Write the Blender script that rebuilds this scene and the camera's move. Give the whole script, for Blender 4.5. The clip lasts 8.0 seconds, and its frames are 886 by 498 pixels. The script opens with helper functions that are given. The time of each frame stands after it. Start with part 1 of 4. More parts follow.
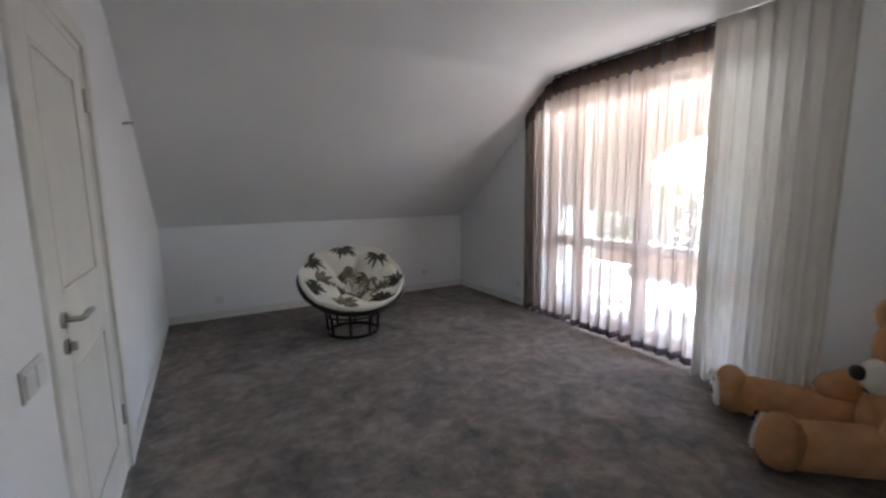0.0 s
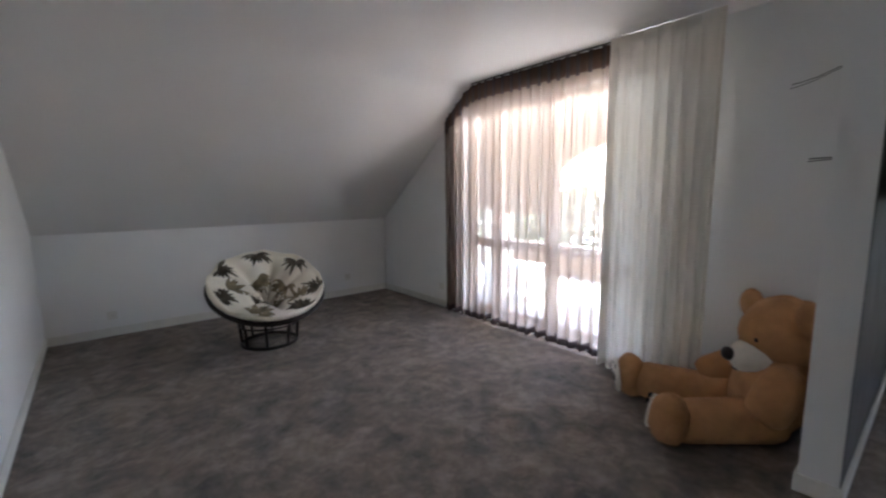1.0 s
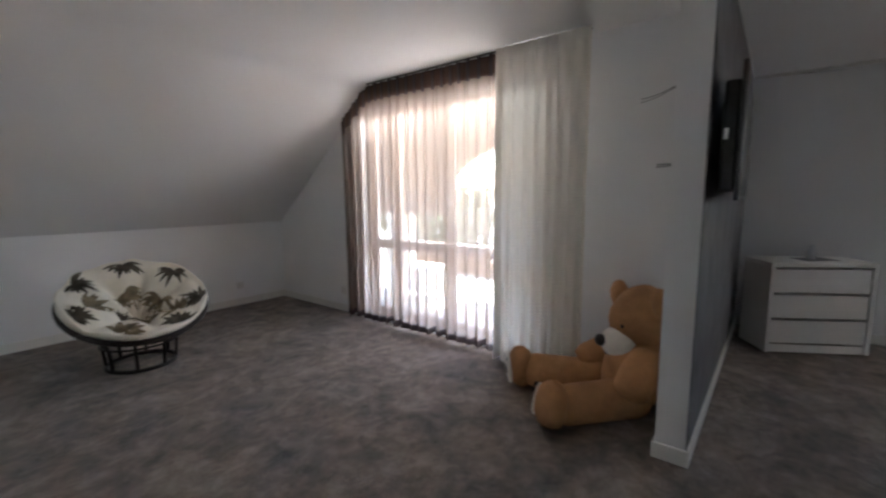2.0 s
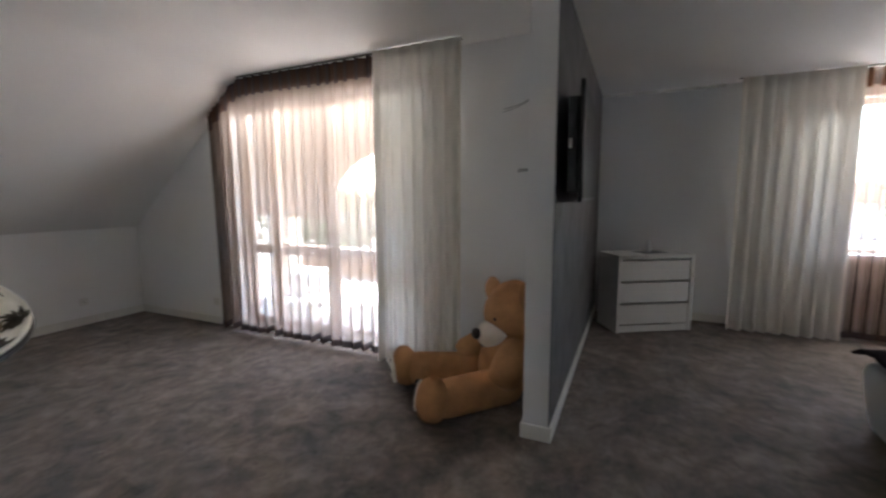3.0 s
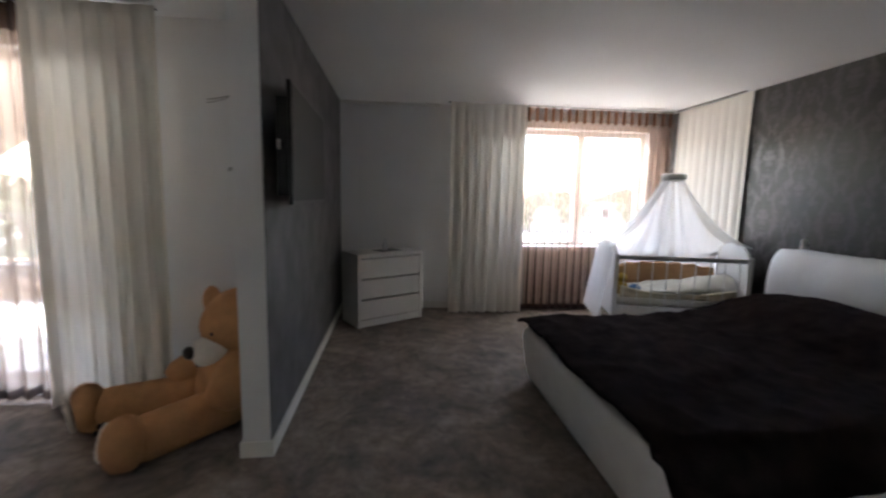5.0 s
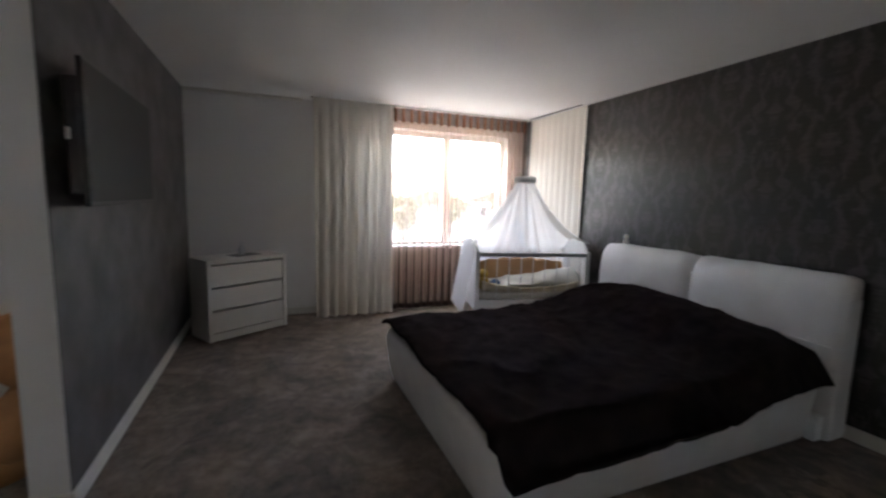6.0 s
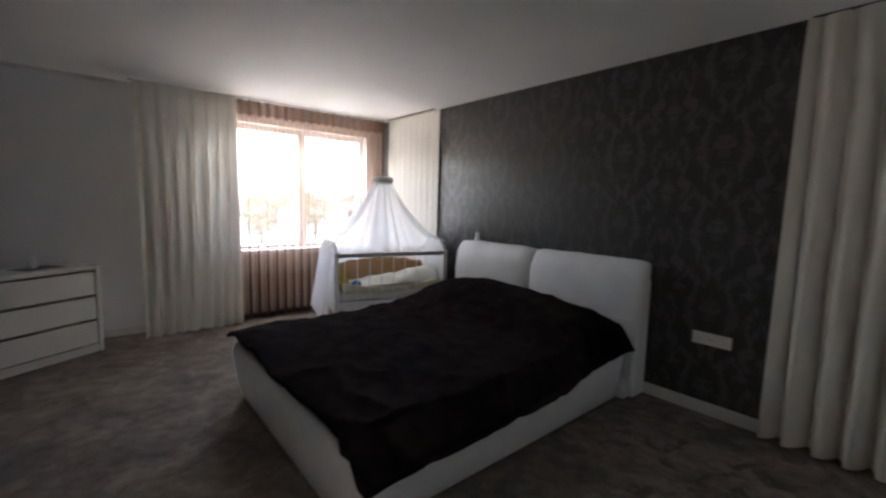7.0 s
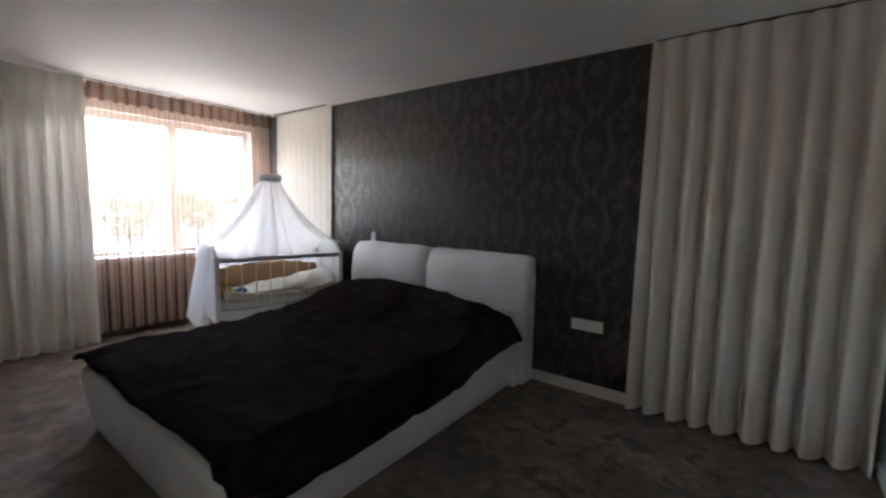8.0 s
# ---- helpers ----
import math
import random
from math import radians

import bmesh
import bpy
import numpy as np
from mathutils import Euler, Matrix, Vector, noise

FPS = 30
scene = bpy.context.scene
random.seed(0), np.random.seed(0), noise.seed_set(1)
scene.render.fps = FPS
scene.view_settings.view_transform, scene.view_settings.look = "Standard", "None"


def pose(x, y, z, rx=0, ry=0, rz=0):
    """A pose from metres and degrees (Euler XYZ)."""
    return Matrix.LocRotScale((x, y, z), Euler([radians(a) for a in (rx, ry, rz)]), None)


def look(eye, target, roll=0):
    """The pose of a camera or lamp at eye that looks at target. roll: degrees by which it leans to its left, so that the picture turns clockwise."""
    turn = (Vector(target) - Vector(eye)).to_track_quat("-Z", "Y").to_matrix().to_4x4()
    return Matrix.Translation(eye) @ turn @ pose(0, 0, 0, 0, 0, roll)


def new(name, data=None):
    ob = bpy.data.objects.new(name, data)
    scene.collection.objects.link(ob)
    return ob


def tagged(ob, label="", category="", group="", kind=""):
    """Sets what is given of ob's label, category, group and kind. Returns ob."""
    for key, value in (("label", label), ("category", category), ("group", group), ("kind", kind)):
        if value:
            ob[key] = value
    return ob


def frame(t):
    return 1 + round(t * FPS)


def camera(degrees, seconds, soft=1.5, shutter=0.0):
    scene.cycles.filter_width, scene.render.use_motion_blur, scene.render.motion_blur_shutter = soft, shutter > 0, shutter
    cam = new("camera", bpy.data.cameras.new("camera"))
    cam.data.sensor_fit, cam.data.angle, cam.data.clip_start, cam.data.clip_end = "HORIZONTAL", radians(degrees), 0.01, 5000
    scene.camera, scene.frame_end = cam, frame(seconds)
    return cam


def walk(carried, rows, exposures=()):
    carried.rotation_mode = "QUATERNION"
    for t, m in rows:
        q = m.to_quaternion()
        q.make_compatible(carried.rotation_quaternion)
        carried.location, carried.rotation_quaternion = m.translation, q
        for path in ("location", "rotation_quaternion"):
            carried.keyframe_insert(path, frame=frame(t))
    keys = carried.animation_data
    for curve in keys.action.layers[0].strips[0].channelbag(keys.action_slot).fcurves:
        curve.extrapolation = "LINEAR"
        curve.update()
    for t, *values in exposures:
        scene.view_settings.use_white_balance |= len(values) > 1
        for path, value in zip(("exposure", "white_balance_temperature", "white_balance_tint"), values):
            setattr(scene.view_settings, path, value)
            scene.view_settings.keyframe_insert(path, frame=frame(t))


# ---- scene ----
cam = camera(93.1, 8.0, soft=2.2, shutter=0.5)
PATH = [
    (0, (0.226, 0.497, 1.38), (1.203, 2.22, 1.106), -0.7),
    (0.5, (0.242, 0.479, 1.388), (1.354, 2.119, 1.116), -0.7),
    (1, (0.265, 0.464, 1.383), (1.527, 1.993, 1.12), -0.5),
    (1.5, (0.323, 0.431, 1.384), (1.73, 1.828, 1.121), -0.5),
    (3, (0.415, 0.284, 1.376), (2.223, 1.101, 1.126), -0.3),
    (3.5, (0.442, 0.223, 1.391), (2.341, 0.798, 1.138), -0.1),
    (4, (0.464, 0.161, 1.379), (2.425, 0.472, 1.136), 0.1),
    (4.5, (0.476, 0.103, 1.386), (2.461, 0.138, 1.143), 0.6),
    (6, (0.477, -0.189, 1.414), (2.317, -0.937, 1.177), 1.5),
    (6.5, (0.46, -0.241, 1.408), (2.163, -1.263, 1.181), 1.0),
    (7, (0.445, -0.282, 1.406), (1.97, -1.558, 1.189), 1.4),
    (7.5, (0.43, -0.325, 1.402), (1.783, -1.783, 1.189), 1.2),
    (8, (0.421, -0.348, 1.386), (1.613, -1.942, 1.188), 1.3),
]
walk(cam, [(t, look(eye, target, roll)) for t, eye, target, roll in PATH], exposures=[(0.0, 5.24, 5960, 10), (1.5, 5.20, 6100, 10), (3.0, 5.14, 6320, 10), (4.5, 5.02, 6420, 10), (6.0, 4.98, 6450, 10), (8.0, 5.06, 6400, 10)])

# ---- world, sun, exposure ----
world = bpy.data.worlds.new("sky")
scene.world = world
world.use_nodes = True
wn = world.node_tree
sky = wn.nodes.new("ShaderNodeTexSky")
sky.sky_type = "NISHITA"
sky.sun_disc = False
sky.sun_elevation = radians(64)
sky.sun_rotation = radians(80)
sky.air_density, sky.dust_density = 1.0, 2.0
wn.links.new(sky.outputs[0], wn.nodes["Background"].inputs[0])
wn.nodes["Background"].inputs[1].default_value = 0.15
sun_data = bpy.data.lights.new("sun", "SUN")
sun_data.energy, sun_data.angle, sun_data.color = 4.0, radians(0.5), (1.0, 0.97, 0.92)
sun = new("sun", sun_data)
sun.matrix_world = look((12, 2, 22), (12 - math.cos(radians(64)) * math.sin(radians(80)), 2 - math.cos(radians(64)) * math.cos(radians(80)), 22 - math.sin(radians(64))))

# strip lamps added under each lintel to boost the daylight entering the rooms
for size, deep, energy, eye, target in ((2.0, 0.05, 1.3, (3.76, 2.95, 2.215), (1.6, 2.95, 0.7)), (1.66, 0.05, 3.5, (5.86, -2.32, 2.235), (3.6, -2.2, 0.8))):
    opening = bpy.data.lights.new("window_boost_strip", "AREA")
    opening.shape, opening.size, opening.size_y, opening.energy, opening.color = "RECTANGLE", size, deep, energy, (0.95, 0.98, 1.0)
    new("window_boost_strip", opening).matrix_world = look(eye, target)


# ---- materials ----
def mat(name, color=(0.8, 0.8, 0.8), rough=0.6, metal=0.0, noise_scale=0.0, amount=0.15, bump=0.0, bump_scale=200.0, sheen=0.0, coat=0.0, spec=0.5):
    """A surface with broad variation (noise_scale, amount) and relief."""
    m = bpy.data.materials.new(name)
    m.use_nodes = True
    n, l = m.node_tree.nodes, m.node_tree.links
    b = n["Principled BSDF"]
    b.inputs["Roughness"].default_value = rough
    b.inputs["Metallic"].default_value = metal
    b.inputs["Base Color"].default_value = (*color, 1)
    b.inputs["Sheen Weight"].default_value = sheen
    b.inputs["Coat Weight"].default_value = coat
    b.inputs["Specular IOR Level"].default_value = spec
    tc = n.new("ShaderNodeTexCoord")
    if noise_scale:
        nz = n.new("ShaderNodeTexNoise")
        nz.inputs["Scale"].default_value = noise_scale
        nz.inputs["Detail"].default_value = 5
        l.new(tc.outputs["Object"], nz.inputs["Vector"])
        rmp = n.new("ShaderNodeMapRange")
        rmp.inputs["From Min"].default_value, rmp.inputs["From Max"].default_value = 0.3, 0.7
        rmp.inputs["To Min"].default_value, rmp.inputs["To Max"].default_value = 1 - amount, 1 + amount
        l.new(nz.outputs[0], rmp.inputs["Value"])
        mul = n.new("ShaderNodeVectorMath")
        mul.operation = "SCALE"
        mul.inputs[0].default_value = color
        l.new(rmp.outputs[0], mul.inputs["Scale"])
        l.new(mul.outputs[0], b.inputs["Base Color"])
    if bump:
        nb = n.new("ShaderNodeTexNoise")
        nb.inputs["Scale"].default_value = bump_scale
        nb.inputs["Detail"].default_value = 4
        l.new(tc.outputs["Object"], nb.inputs["Vector"])
        bp = n.new("ShaderNodeBump")
        bp.inputs["Strength"].default_value = bump
        bp.inputs["Distance"].default_value = 0.004
        l.new(nb.outputs[0], bp.inputs["Height"])
        l.new(bp.outputs[0], b.inputs["Normal"])
    return m


def node(m, kind, **values):
    nd = m.node_tree.nodes.new(kind)
    for key, value in values.items():
        nd.inputs[key.replace("_", " ")].default_value = value
    return nd


def cloth(name, color, see_through, through_light, weave=900.0, glow=None):
    """A hanging cloth: part of the light passes straight through, part is scattered through, the rest is thrown back."""
    m = bpy.data.materials.new(name)
    m.use_nodes = True
    n, l = m.node_tree.nodes, m.node_tree.links
    n.remove(n["Principled BSDF"])
    out = n["Material Output"]
    dif, tra, clear = n.new("ShaderNodeBsdfDiffuse"), n.new("ShaderNodeBsdfTranslucent"), n.new("ShaderNodeBsdfTransparent")
    tc = n.new("ShaderNodeTexCoord")
    nz = node(m, "ShaderNodeTexNoise", Scale=14.0, Detail=6.0)
    mp = n.new("ShaderNodeMapping")
    mp.inputs["Scale"].default_value = (1, 1, 0.15)
    l.new(tc.outputs["Object"], mp.inputs["Vector"])
    l.new(mp.outputs[0], nz.inputs["Vector"])
    rmp = node(m, "ShaderNodeMapRange", From_Min=0.3, From_Max=0.7, To_Min=0.96, To_Max=1.03)
    l.new(nz.outputs[0], rmp.inputs["Value"])
    mul = n.new("ShaderNodeVectorMath")
    mul.operation = "SCALE"
    mul.inputs[0].default_value = color
    l.new(rmp.outputs[0], mul.inputs["Scale"])
    l.new(mul.outputs[0], dif.inputs["Color"])
    if glow:
        tra.inputs["Color"].default_value = (*glow, 1)
    else:
        l.new(mul.outputs[0], tra.inputs["Color"])
    wv = node(m, "ShaderNodeTexNoise", Scale=weave, Detail=2.0)
    l.new(tc.outputs["Object"], wv.inputs["Vector"])
    bp = node(m, "ShaderNodeBump", Strength=0.06, Distance=0.001)
    l.new(wv.outputs[0], bp.inputs["Height"])
    l.new(bp.outputs[0], dif.inputs["Normal"])
    m1, m2 = n.new("ShaderNodeMixShader"), n.new("ShaderNodeMixShader")
    m1.inputs[0].default_value = through_light
    l.new(dif.outputs[0], m1.inputs[1])
    l.new(tra.outputs[0], m1.inputs[2])
    m2.inputs[0].default_value = see_through
    l.new(m1.outputs[0], m2.inputs[1])
    l.new(clear.outputs[0], m2.inputs[2])
    l.new(m2.outputs[0], out.inputs["Surface"])
    return m


def carpet_material():
    """Deep-pile carpet in dark brown and grey, mottled where the pile lies in different directions."""
    m = mat("carpet", (0.1, 0.085, 0.075), 0.95, sheen=0.25)
    n, l = m.node_tree.nodes, m.node_tree.links
    b = n["Principled BSDF"]
    tc = n.new("ShaderNodeTexCoord")
    big = node(m, "ShaderNodeTexNoise", Scale=3.0, Detail=5.0, Roughness=0.62, Distortion=0.6)
    mid = node(m, "ShaderNodeTexNoise", Scale=10.0, Detail=7.0, Roughness=0.72, Distortion=0.25)
    pile = node(m, "ShaderNodeTexNoise", Scale=260.0, Detail=3.0)
    for t in (big, mid, pile):
        l.new(tc.outputs["Object"], t.inputs["Vector"])
    ramp = n.new("ShaderNodeValToRGB")
    e = ramp.color_ramp.elements
    e[0].position, e[0].color = 0.37, (0.060, 0.046, 0.037, 1)
    e[1].position, e[1].color = 0.65, (0.370, 0.286, 0.228, 1)
    mid_e = ramp.color_ramp.elements.new(0.5)
    mid_e.color = (0.182, 0.139, 0.110, 1)
    mix = n.new("ShaderNodeMath")
    mix.operation = "MULTIPLY_ADD"
    mix.inputs[1].default_value = 0.5
    l.new(mid.outputs[0], mix.inputs[0])
    sc = n.new("ShaderNodeMath")
    sc.operation = "MULTIPLY"
    sc.inputs[1].default_value = 0.5
    l.new(big.outputs[0], sc.inputs[0])
    l.new(sc.outputs[0], mix.inputs[2])
    l.new(mix.outputs[0], ramp.inputs[0])
    # darker spots in the pile in front of the closet
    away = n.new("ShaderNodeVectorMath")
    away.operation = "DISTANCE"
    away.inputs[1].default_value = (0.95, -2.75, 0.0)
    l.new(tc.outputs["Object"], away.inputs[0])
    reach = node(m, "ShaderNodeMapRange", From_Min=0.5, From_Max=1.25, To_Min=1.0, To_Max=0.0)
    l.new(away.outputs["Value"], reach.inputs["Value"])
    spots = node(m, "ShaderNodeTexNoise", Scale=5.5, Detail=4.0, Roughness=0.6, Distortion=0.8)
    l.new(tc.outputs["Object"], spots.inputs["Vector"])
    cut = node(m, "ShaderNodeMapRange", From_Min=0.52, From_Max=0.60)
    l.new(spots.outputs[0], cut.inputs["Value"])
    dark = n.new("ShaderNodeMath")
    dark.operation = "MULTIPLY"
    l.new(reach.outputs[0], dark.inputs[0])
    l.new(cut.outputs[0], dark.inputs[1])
    spotted = n.new("ShaderNodeMix")
    spotted.data_type = "RGBA"
    spotted.inputs["B"].default_value = (0.055, 0.043, 0.035, 1)
    l.new(dark.outputs[0], spotted.inputs["Factor"])
    l.new(ramp.outputs[0], spotted.inputs["A"])
    l.new(spotted.outputs["Result"], b.inputs["Base Color"])
    add = n.new("ShaderNodeMath")
    add.operation = "MULTIPLY_ADD"
    add.inputs[1].default_value = 2.0
    l.new(mix.outputs[0], add.inputs[0])
    l.new(pile.outputs[0], add.inputs[2])
    bp = node(m, "ShaderNodeBump", Strength=0.7, Distance=0.012)
    l.new(add.outputs[0], bp.inputs["Height"])
    l.new(bp.outputs[0], b.inputs["Normal"])
    return m


def damask_material(name, base, ornament, gloss, axis):
    """Dark wallpaper with a mirrored, repeating damask ornament that is glossier and lighter than its ground."""
    m = mat(name, base, 0.6)
    n, l = m.node_tree.nodes, m.node_tree.links
    b = n["Principled BSDF"]
    tc = n.new("ShaderNodeTexCoord")
    sep = n.new("ShaderNodeSeparateXYZ")
    l.new(tc.outputs["Object"], sep.inputs[0])

    def calc(op, a, b=0.0):
        nd = n.new("ShaderNodeMath")
        nd.operation = op
        for k, v in enumerate((a, b)):
            if isinstance(v, float):
                nd.inputs[k].default_value = v
            else:
                l.new(v, nd.inputs[k])
        return nd.outputs[0]
    wide, tall = 0.3375, 0.55
    u = calc("DIVIDE", calc("PINGPONG", calc("SUBTRACT", sep.outputs[axis], 3.107), wide), wide)
    v = calc("FRACT", calc("DIVIDE", calc("SUBTRACT", sep.outputs[2], 1.255), tall))

    def drop(a, b):
        """Distance from a pointed medallion that is broader above than below."""
        return calc("ADD", calc("POWER", calc("DIVIDE", a, 0.36), 1.4), calc("POWER", calc("DIVIDE", calc("ABSOLUTE", b), 0.46), 1.4))
    near = calc("MINIMUM", drop(u, calc("SUBTRACT", v, 0.5)), drop(calc("SUBTRACT", 1.0, u), calc("MINIMUM", v, calc("SUBTRACT", 1.0, v))))
    com = n.new("ShaderNodeCombineXYZ")
    l.new(u, com.inputs[0])
    l.new(v, com.inputs[1])
    leafy = node(m, "ShaderNodeTexNoise", Scale=5.2, Detail=4.0, Roughness=0.6, Distortion=0.9)
    l.new(com.outputs[0], leafy.inputs["Vector"])
    rings = calc("MULTIPLY", calc("COSINE", calc("MULTIPLY", near, 5.0)), 0.055)
    mask = node(m, "ShaderNodeMapRange", From_Min=0.45, From_Max=0.58)
    l.new(calc("ADD", leafy.outputs[0], rings), mask.inputs["Value"])
    streak = node(m, "ShaderNodeTexNoise", Scale=30.0, Detail=4.0)
    mp = n.new("ShaderNodeMapping")
    mp.inputs["Scale"].default_value = (0.25, 0.25, 3.0)
    l.new(tc.outputs["Object"], mp.inputs["Vector"])
    l.new(mp.outputs[0], streak.inputs["Vector"])
    mx = n.new("ShaderNodeMix")
    mx.data_type = "RGBA"
    mx.inputs["A"].default_value, mx.inputs["B"].default_value = (*base, 1), (*ornament, 1)
    l.new(mask.outputs[0], mx.inputs["Factor"])
    vary = node(m, "ShaderNodeMapRange", From_Min=0.3, From_Max=0.7, To_Min=0.8, To_Max=1.2)
    l.new(streak.outputs[0], vary.inputs["Value"])
    mul = n.new("ShaderNodeVectorMath")
    mul.operation = "SCALE"
    l.new(mx.outputs["Result"], mul.inputs[0])
    l.new(vary.outputs[0], mul.inputs["Scale"])
    l.new(mul.outputs[0], b.inputs["Base Color"])
    rg = node(m, "ShaderNodeMapRange", To_Min=0.5, To_Max=gloss)
    l.new(mask.outputs[0], rg.inputs["Value"])
    l.new(rg.outputs[0], b.inputs["Roughness"])
    bp = node(m, "ShaderNodeBump", Strength=0.25, Distance=0.002)
    sm = n.new("ShaderNodeMath")
    sm.operation = "ADD"
    l.new(mask.outputs[0], sm.inputs[0])
    l.new(streak.outputs[0], sm.inputs[1])
    l.new(sm.outputs[0], bp.inputs["Height"])
    l.new(bp.outputs[0], b.inputs["Normal"])
    return m


def glass_material(name):
    m = bpy.data.materials.new(name)
    m.use_nodes = True
    n, l = m.node_tree.nodes, m.node_tree.links
    n.remove(n["Principled BSDF"])
    clear, gl, mx = n.new("ShaderNodeBsdfTransparent"), n.new("ShaderNodeBsdfGlossy"), n.new("ShaderNodeMixShader")
    gl.inputs["Roughness"].default_value = 0.02
    mx.inputs[0].default_value = 0.06
    l.new(clear.outputs[0], mx.inputs[1])
    l.new(gl.outputs[0], mx.inputs[2])
    l.new(mx.outputs[0], n["Material Output"].inputs["Surface"])
    return m


PAINT = mat("white_wall_paint", (0.87, 0.87, 0.87), 0.85, noise_scale=1.3, amount=0.03, bump=0.12, bump_scale=140)
CEIL = mat("ceiling_paint", (0.84, 0.83, 0.82), 0.7, noise_scale=1.0, amount=0.03, bump=0.06, bump_scale=160)
TRIM = mat("white_trim", (0.78, 0.77, 0.73), 0.35, noise_scale=6, amount=0.04)
DOORP = mat("ivory_door_paint", (0.80, 0.78, 0.72), 0.4, noise_scale=5, amount=0.04, bump=0.05, bump_scale=60)
CARPET = carpet_material()
BEDPAPER = damask_material("damask_wallpaper", (0.036, 0.032, 0.030), (0.082, 0.076, 0.074), 0.30, 0)
GREYPAPER = mat("grey_plaster_paper", (0.112, 0.108, 0.110), 0.5, noise_scale=5.0, amount=0.34, bump=0.4, bump_scale=55)
WHITECLOTH = cloth("white_curtain_cloth", (0.81, 0.765, 0.695), 0.0, 0.08)
SHEER = cloth("brown_sheer_cloth", (0.19, 0.115, 0.085), 0.25, 0.62, 1500, (0.34, 0.272, 0.230))
LIGHTSHEER = cloth("light_brown_sheer_cloth", (0.32, 0.165, 0.108), 0.42, 0.42, 1500, (0.33, 0.255, 0.205))
RUFFLE = cloth("white_ruffle_cloth", (0.9, 0.9, 0.9), 0.15, 0.6)
NETTING = cloth("white_netting", (0.9, 0.9, 0.92), 0.35, 0.5, 1800)
# dense brown heading, with the shade of the lintel behind it coloured in
SHADEDHEADING = cloth("shaded_brown_heading_cloth", (0.12, 0.072, 0.056), 0.12, 0.45)
HEADING = cloth("brown_pleat_cloth", (0.20, 0.11, 0.07), 0.25, 0.5)
HEMCLOTH = cloth("dark_hem_cloth", (0.10, 0.075, 0.075), 0.05, 0.2)
GLASS = glass_material("window_glass")
UPVC = mat("white_window_plastic", (0.82, 0.81, 0.78), 0.3, noise_scale=3, amount=0.03)
# tan puts the backlit look of the frame behind the sheer into its colour
BACKLITTAN = mat("backlit_tan_frame", (0.46, 0.34, 0.26), 0.4, noise_scale=8, amount=0.1)
METAL = mat("brushed_nickel", (0.55, 0.53, 0.50), 0.28, 1.0, noise_scale=40, amount=0.1)
TRACK = mat("dark_curtain_track", (0.05, 0.045, 0.04), 0.5, noise_scale=10, amount=0.1)
BLACKPLASTIC = mat("black_plastic", (0.012, 0.012, 0.014), 0.35, noise_scale=20, amount=0.1)
SCREEN = mat("television_screen", (0.010, 0.010, 0.012), 0.42, noise_scale=3, amount=0.1, spec=0.3)
LEATHER = mat("white_leather", (0.80, 0.80, 0.80), 0.42, noise_scale=5, amount=0.05, bump=0.25, bump_scale=120)
BLANKET = mat("dark_brown_plush", (0.022, 0.016, 0.0165), 1.0, noise_scale=9, amount=0.4, bump=0.8, bump_scale=160, spec=0.0, sheen=0.02)
CHESTW = mat("white_laminate", (0.74, 0.73, 0.70), 0.38, noise_scale=4, amount=0.03)
SOCKETW = mat("white_socket_plastic", (0.78, 0.77, 0.74), 0.35, noise_scale=10, amount=0.03)
DARKHOLE = mat("dark_recess", (0.03, 0.03, 0.03), 0.8, noise_scale=20, amount=0.1)
RATTAN = mat("dark_rattan", (0.022, 0.014, 0.011), 0.45, noise_scale=30, amount=0.3, bump=0.4, bump_scale=90)
PLUSH = mat("honey_plush", (0.60, 0.315, 0.145), 0.95, noise_scale=7, amount=0.2, bump=1.0, bump_scale=85, sheen=0.08, spec=0.1)
PALEPLUSH = mat("cream_plush", (0.88, 0.83, 0.75), 0.95, noise_scale=9, amount=0.1, bump=0.8, bump_scale=130, sheen=0.3)
NOSEM = mat("dark_nose", (0.02, 0.012, 0.01), 0.35, noise_scale=20, amount=0.1)
CRIBW = mat("white_crib_paint", (0.78, 0.78, 0.77), 0.35, noise_scale=5, amount=0.03)
TERRACE = mat("pale_terrace_tile", (0.38, 0.37, 0.35), 0.7, noise_scale=3, amount=0.1, bump=0.2, bump_scale=60)
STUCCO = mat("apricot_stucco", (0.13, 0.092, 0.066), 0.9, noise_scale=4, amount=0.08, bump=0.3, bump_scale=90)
RAILIRON = mat("dark_iron", (0.03, 0.03, 0.03), 0.5, noise_scale=20, amount=0.2)


# ---- builders ----
def mesh_of(name, bm, material, smooth=False):
    me = bpy.data.meshes.new(name)
    bmesh.ops.recalc_face_normals(bm, faces=bm.faces)
    bm.to_mesh(me)
    bm.free()
    me.materials.append(material)
    if smooth:
        me.polygons.foreach_set("use_smooth", [True] * len(me.polygons))
    return me


def part(name, bm, material, parent, label="", smooth=False):
    ob = new(name, mesh_of(name, bm, material, smooth))
    ob.parent = parent
    if label:
        tagged(ob, label)
    return ob


def structure(name, bm, material, label, category, smooth=False):
    return tagged(new(name, mesh_of(name, bm, material, smooth)), label, category, kind="structure")


def thing(name, m, label, category, group="", kind=""):
    ob = new(name)
    ob.empty_display_size = 0.1
    ob.matrix_basis = m
    return tagged(ob, label, category, group, kind)


def solid(name, bm, material, m, label, category, group="", smooth=False, kind=""):
    ob = new(name, mesh_of(name, bm, material, smooth))
    ob.matrix_basis = m
    return tagged(ob, label, category, group, kind)


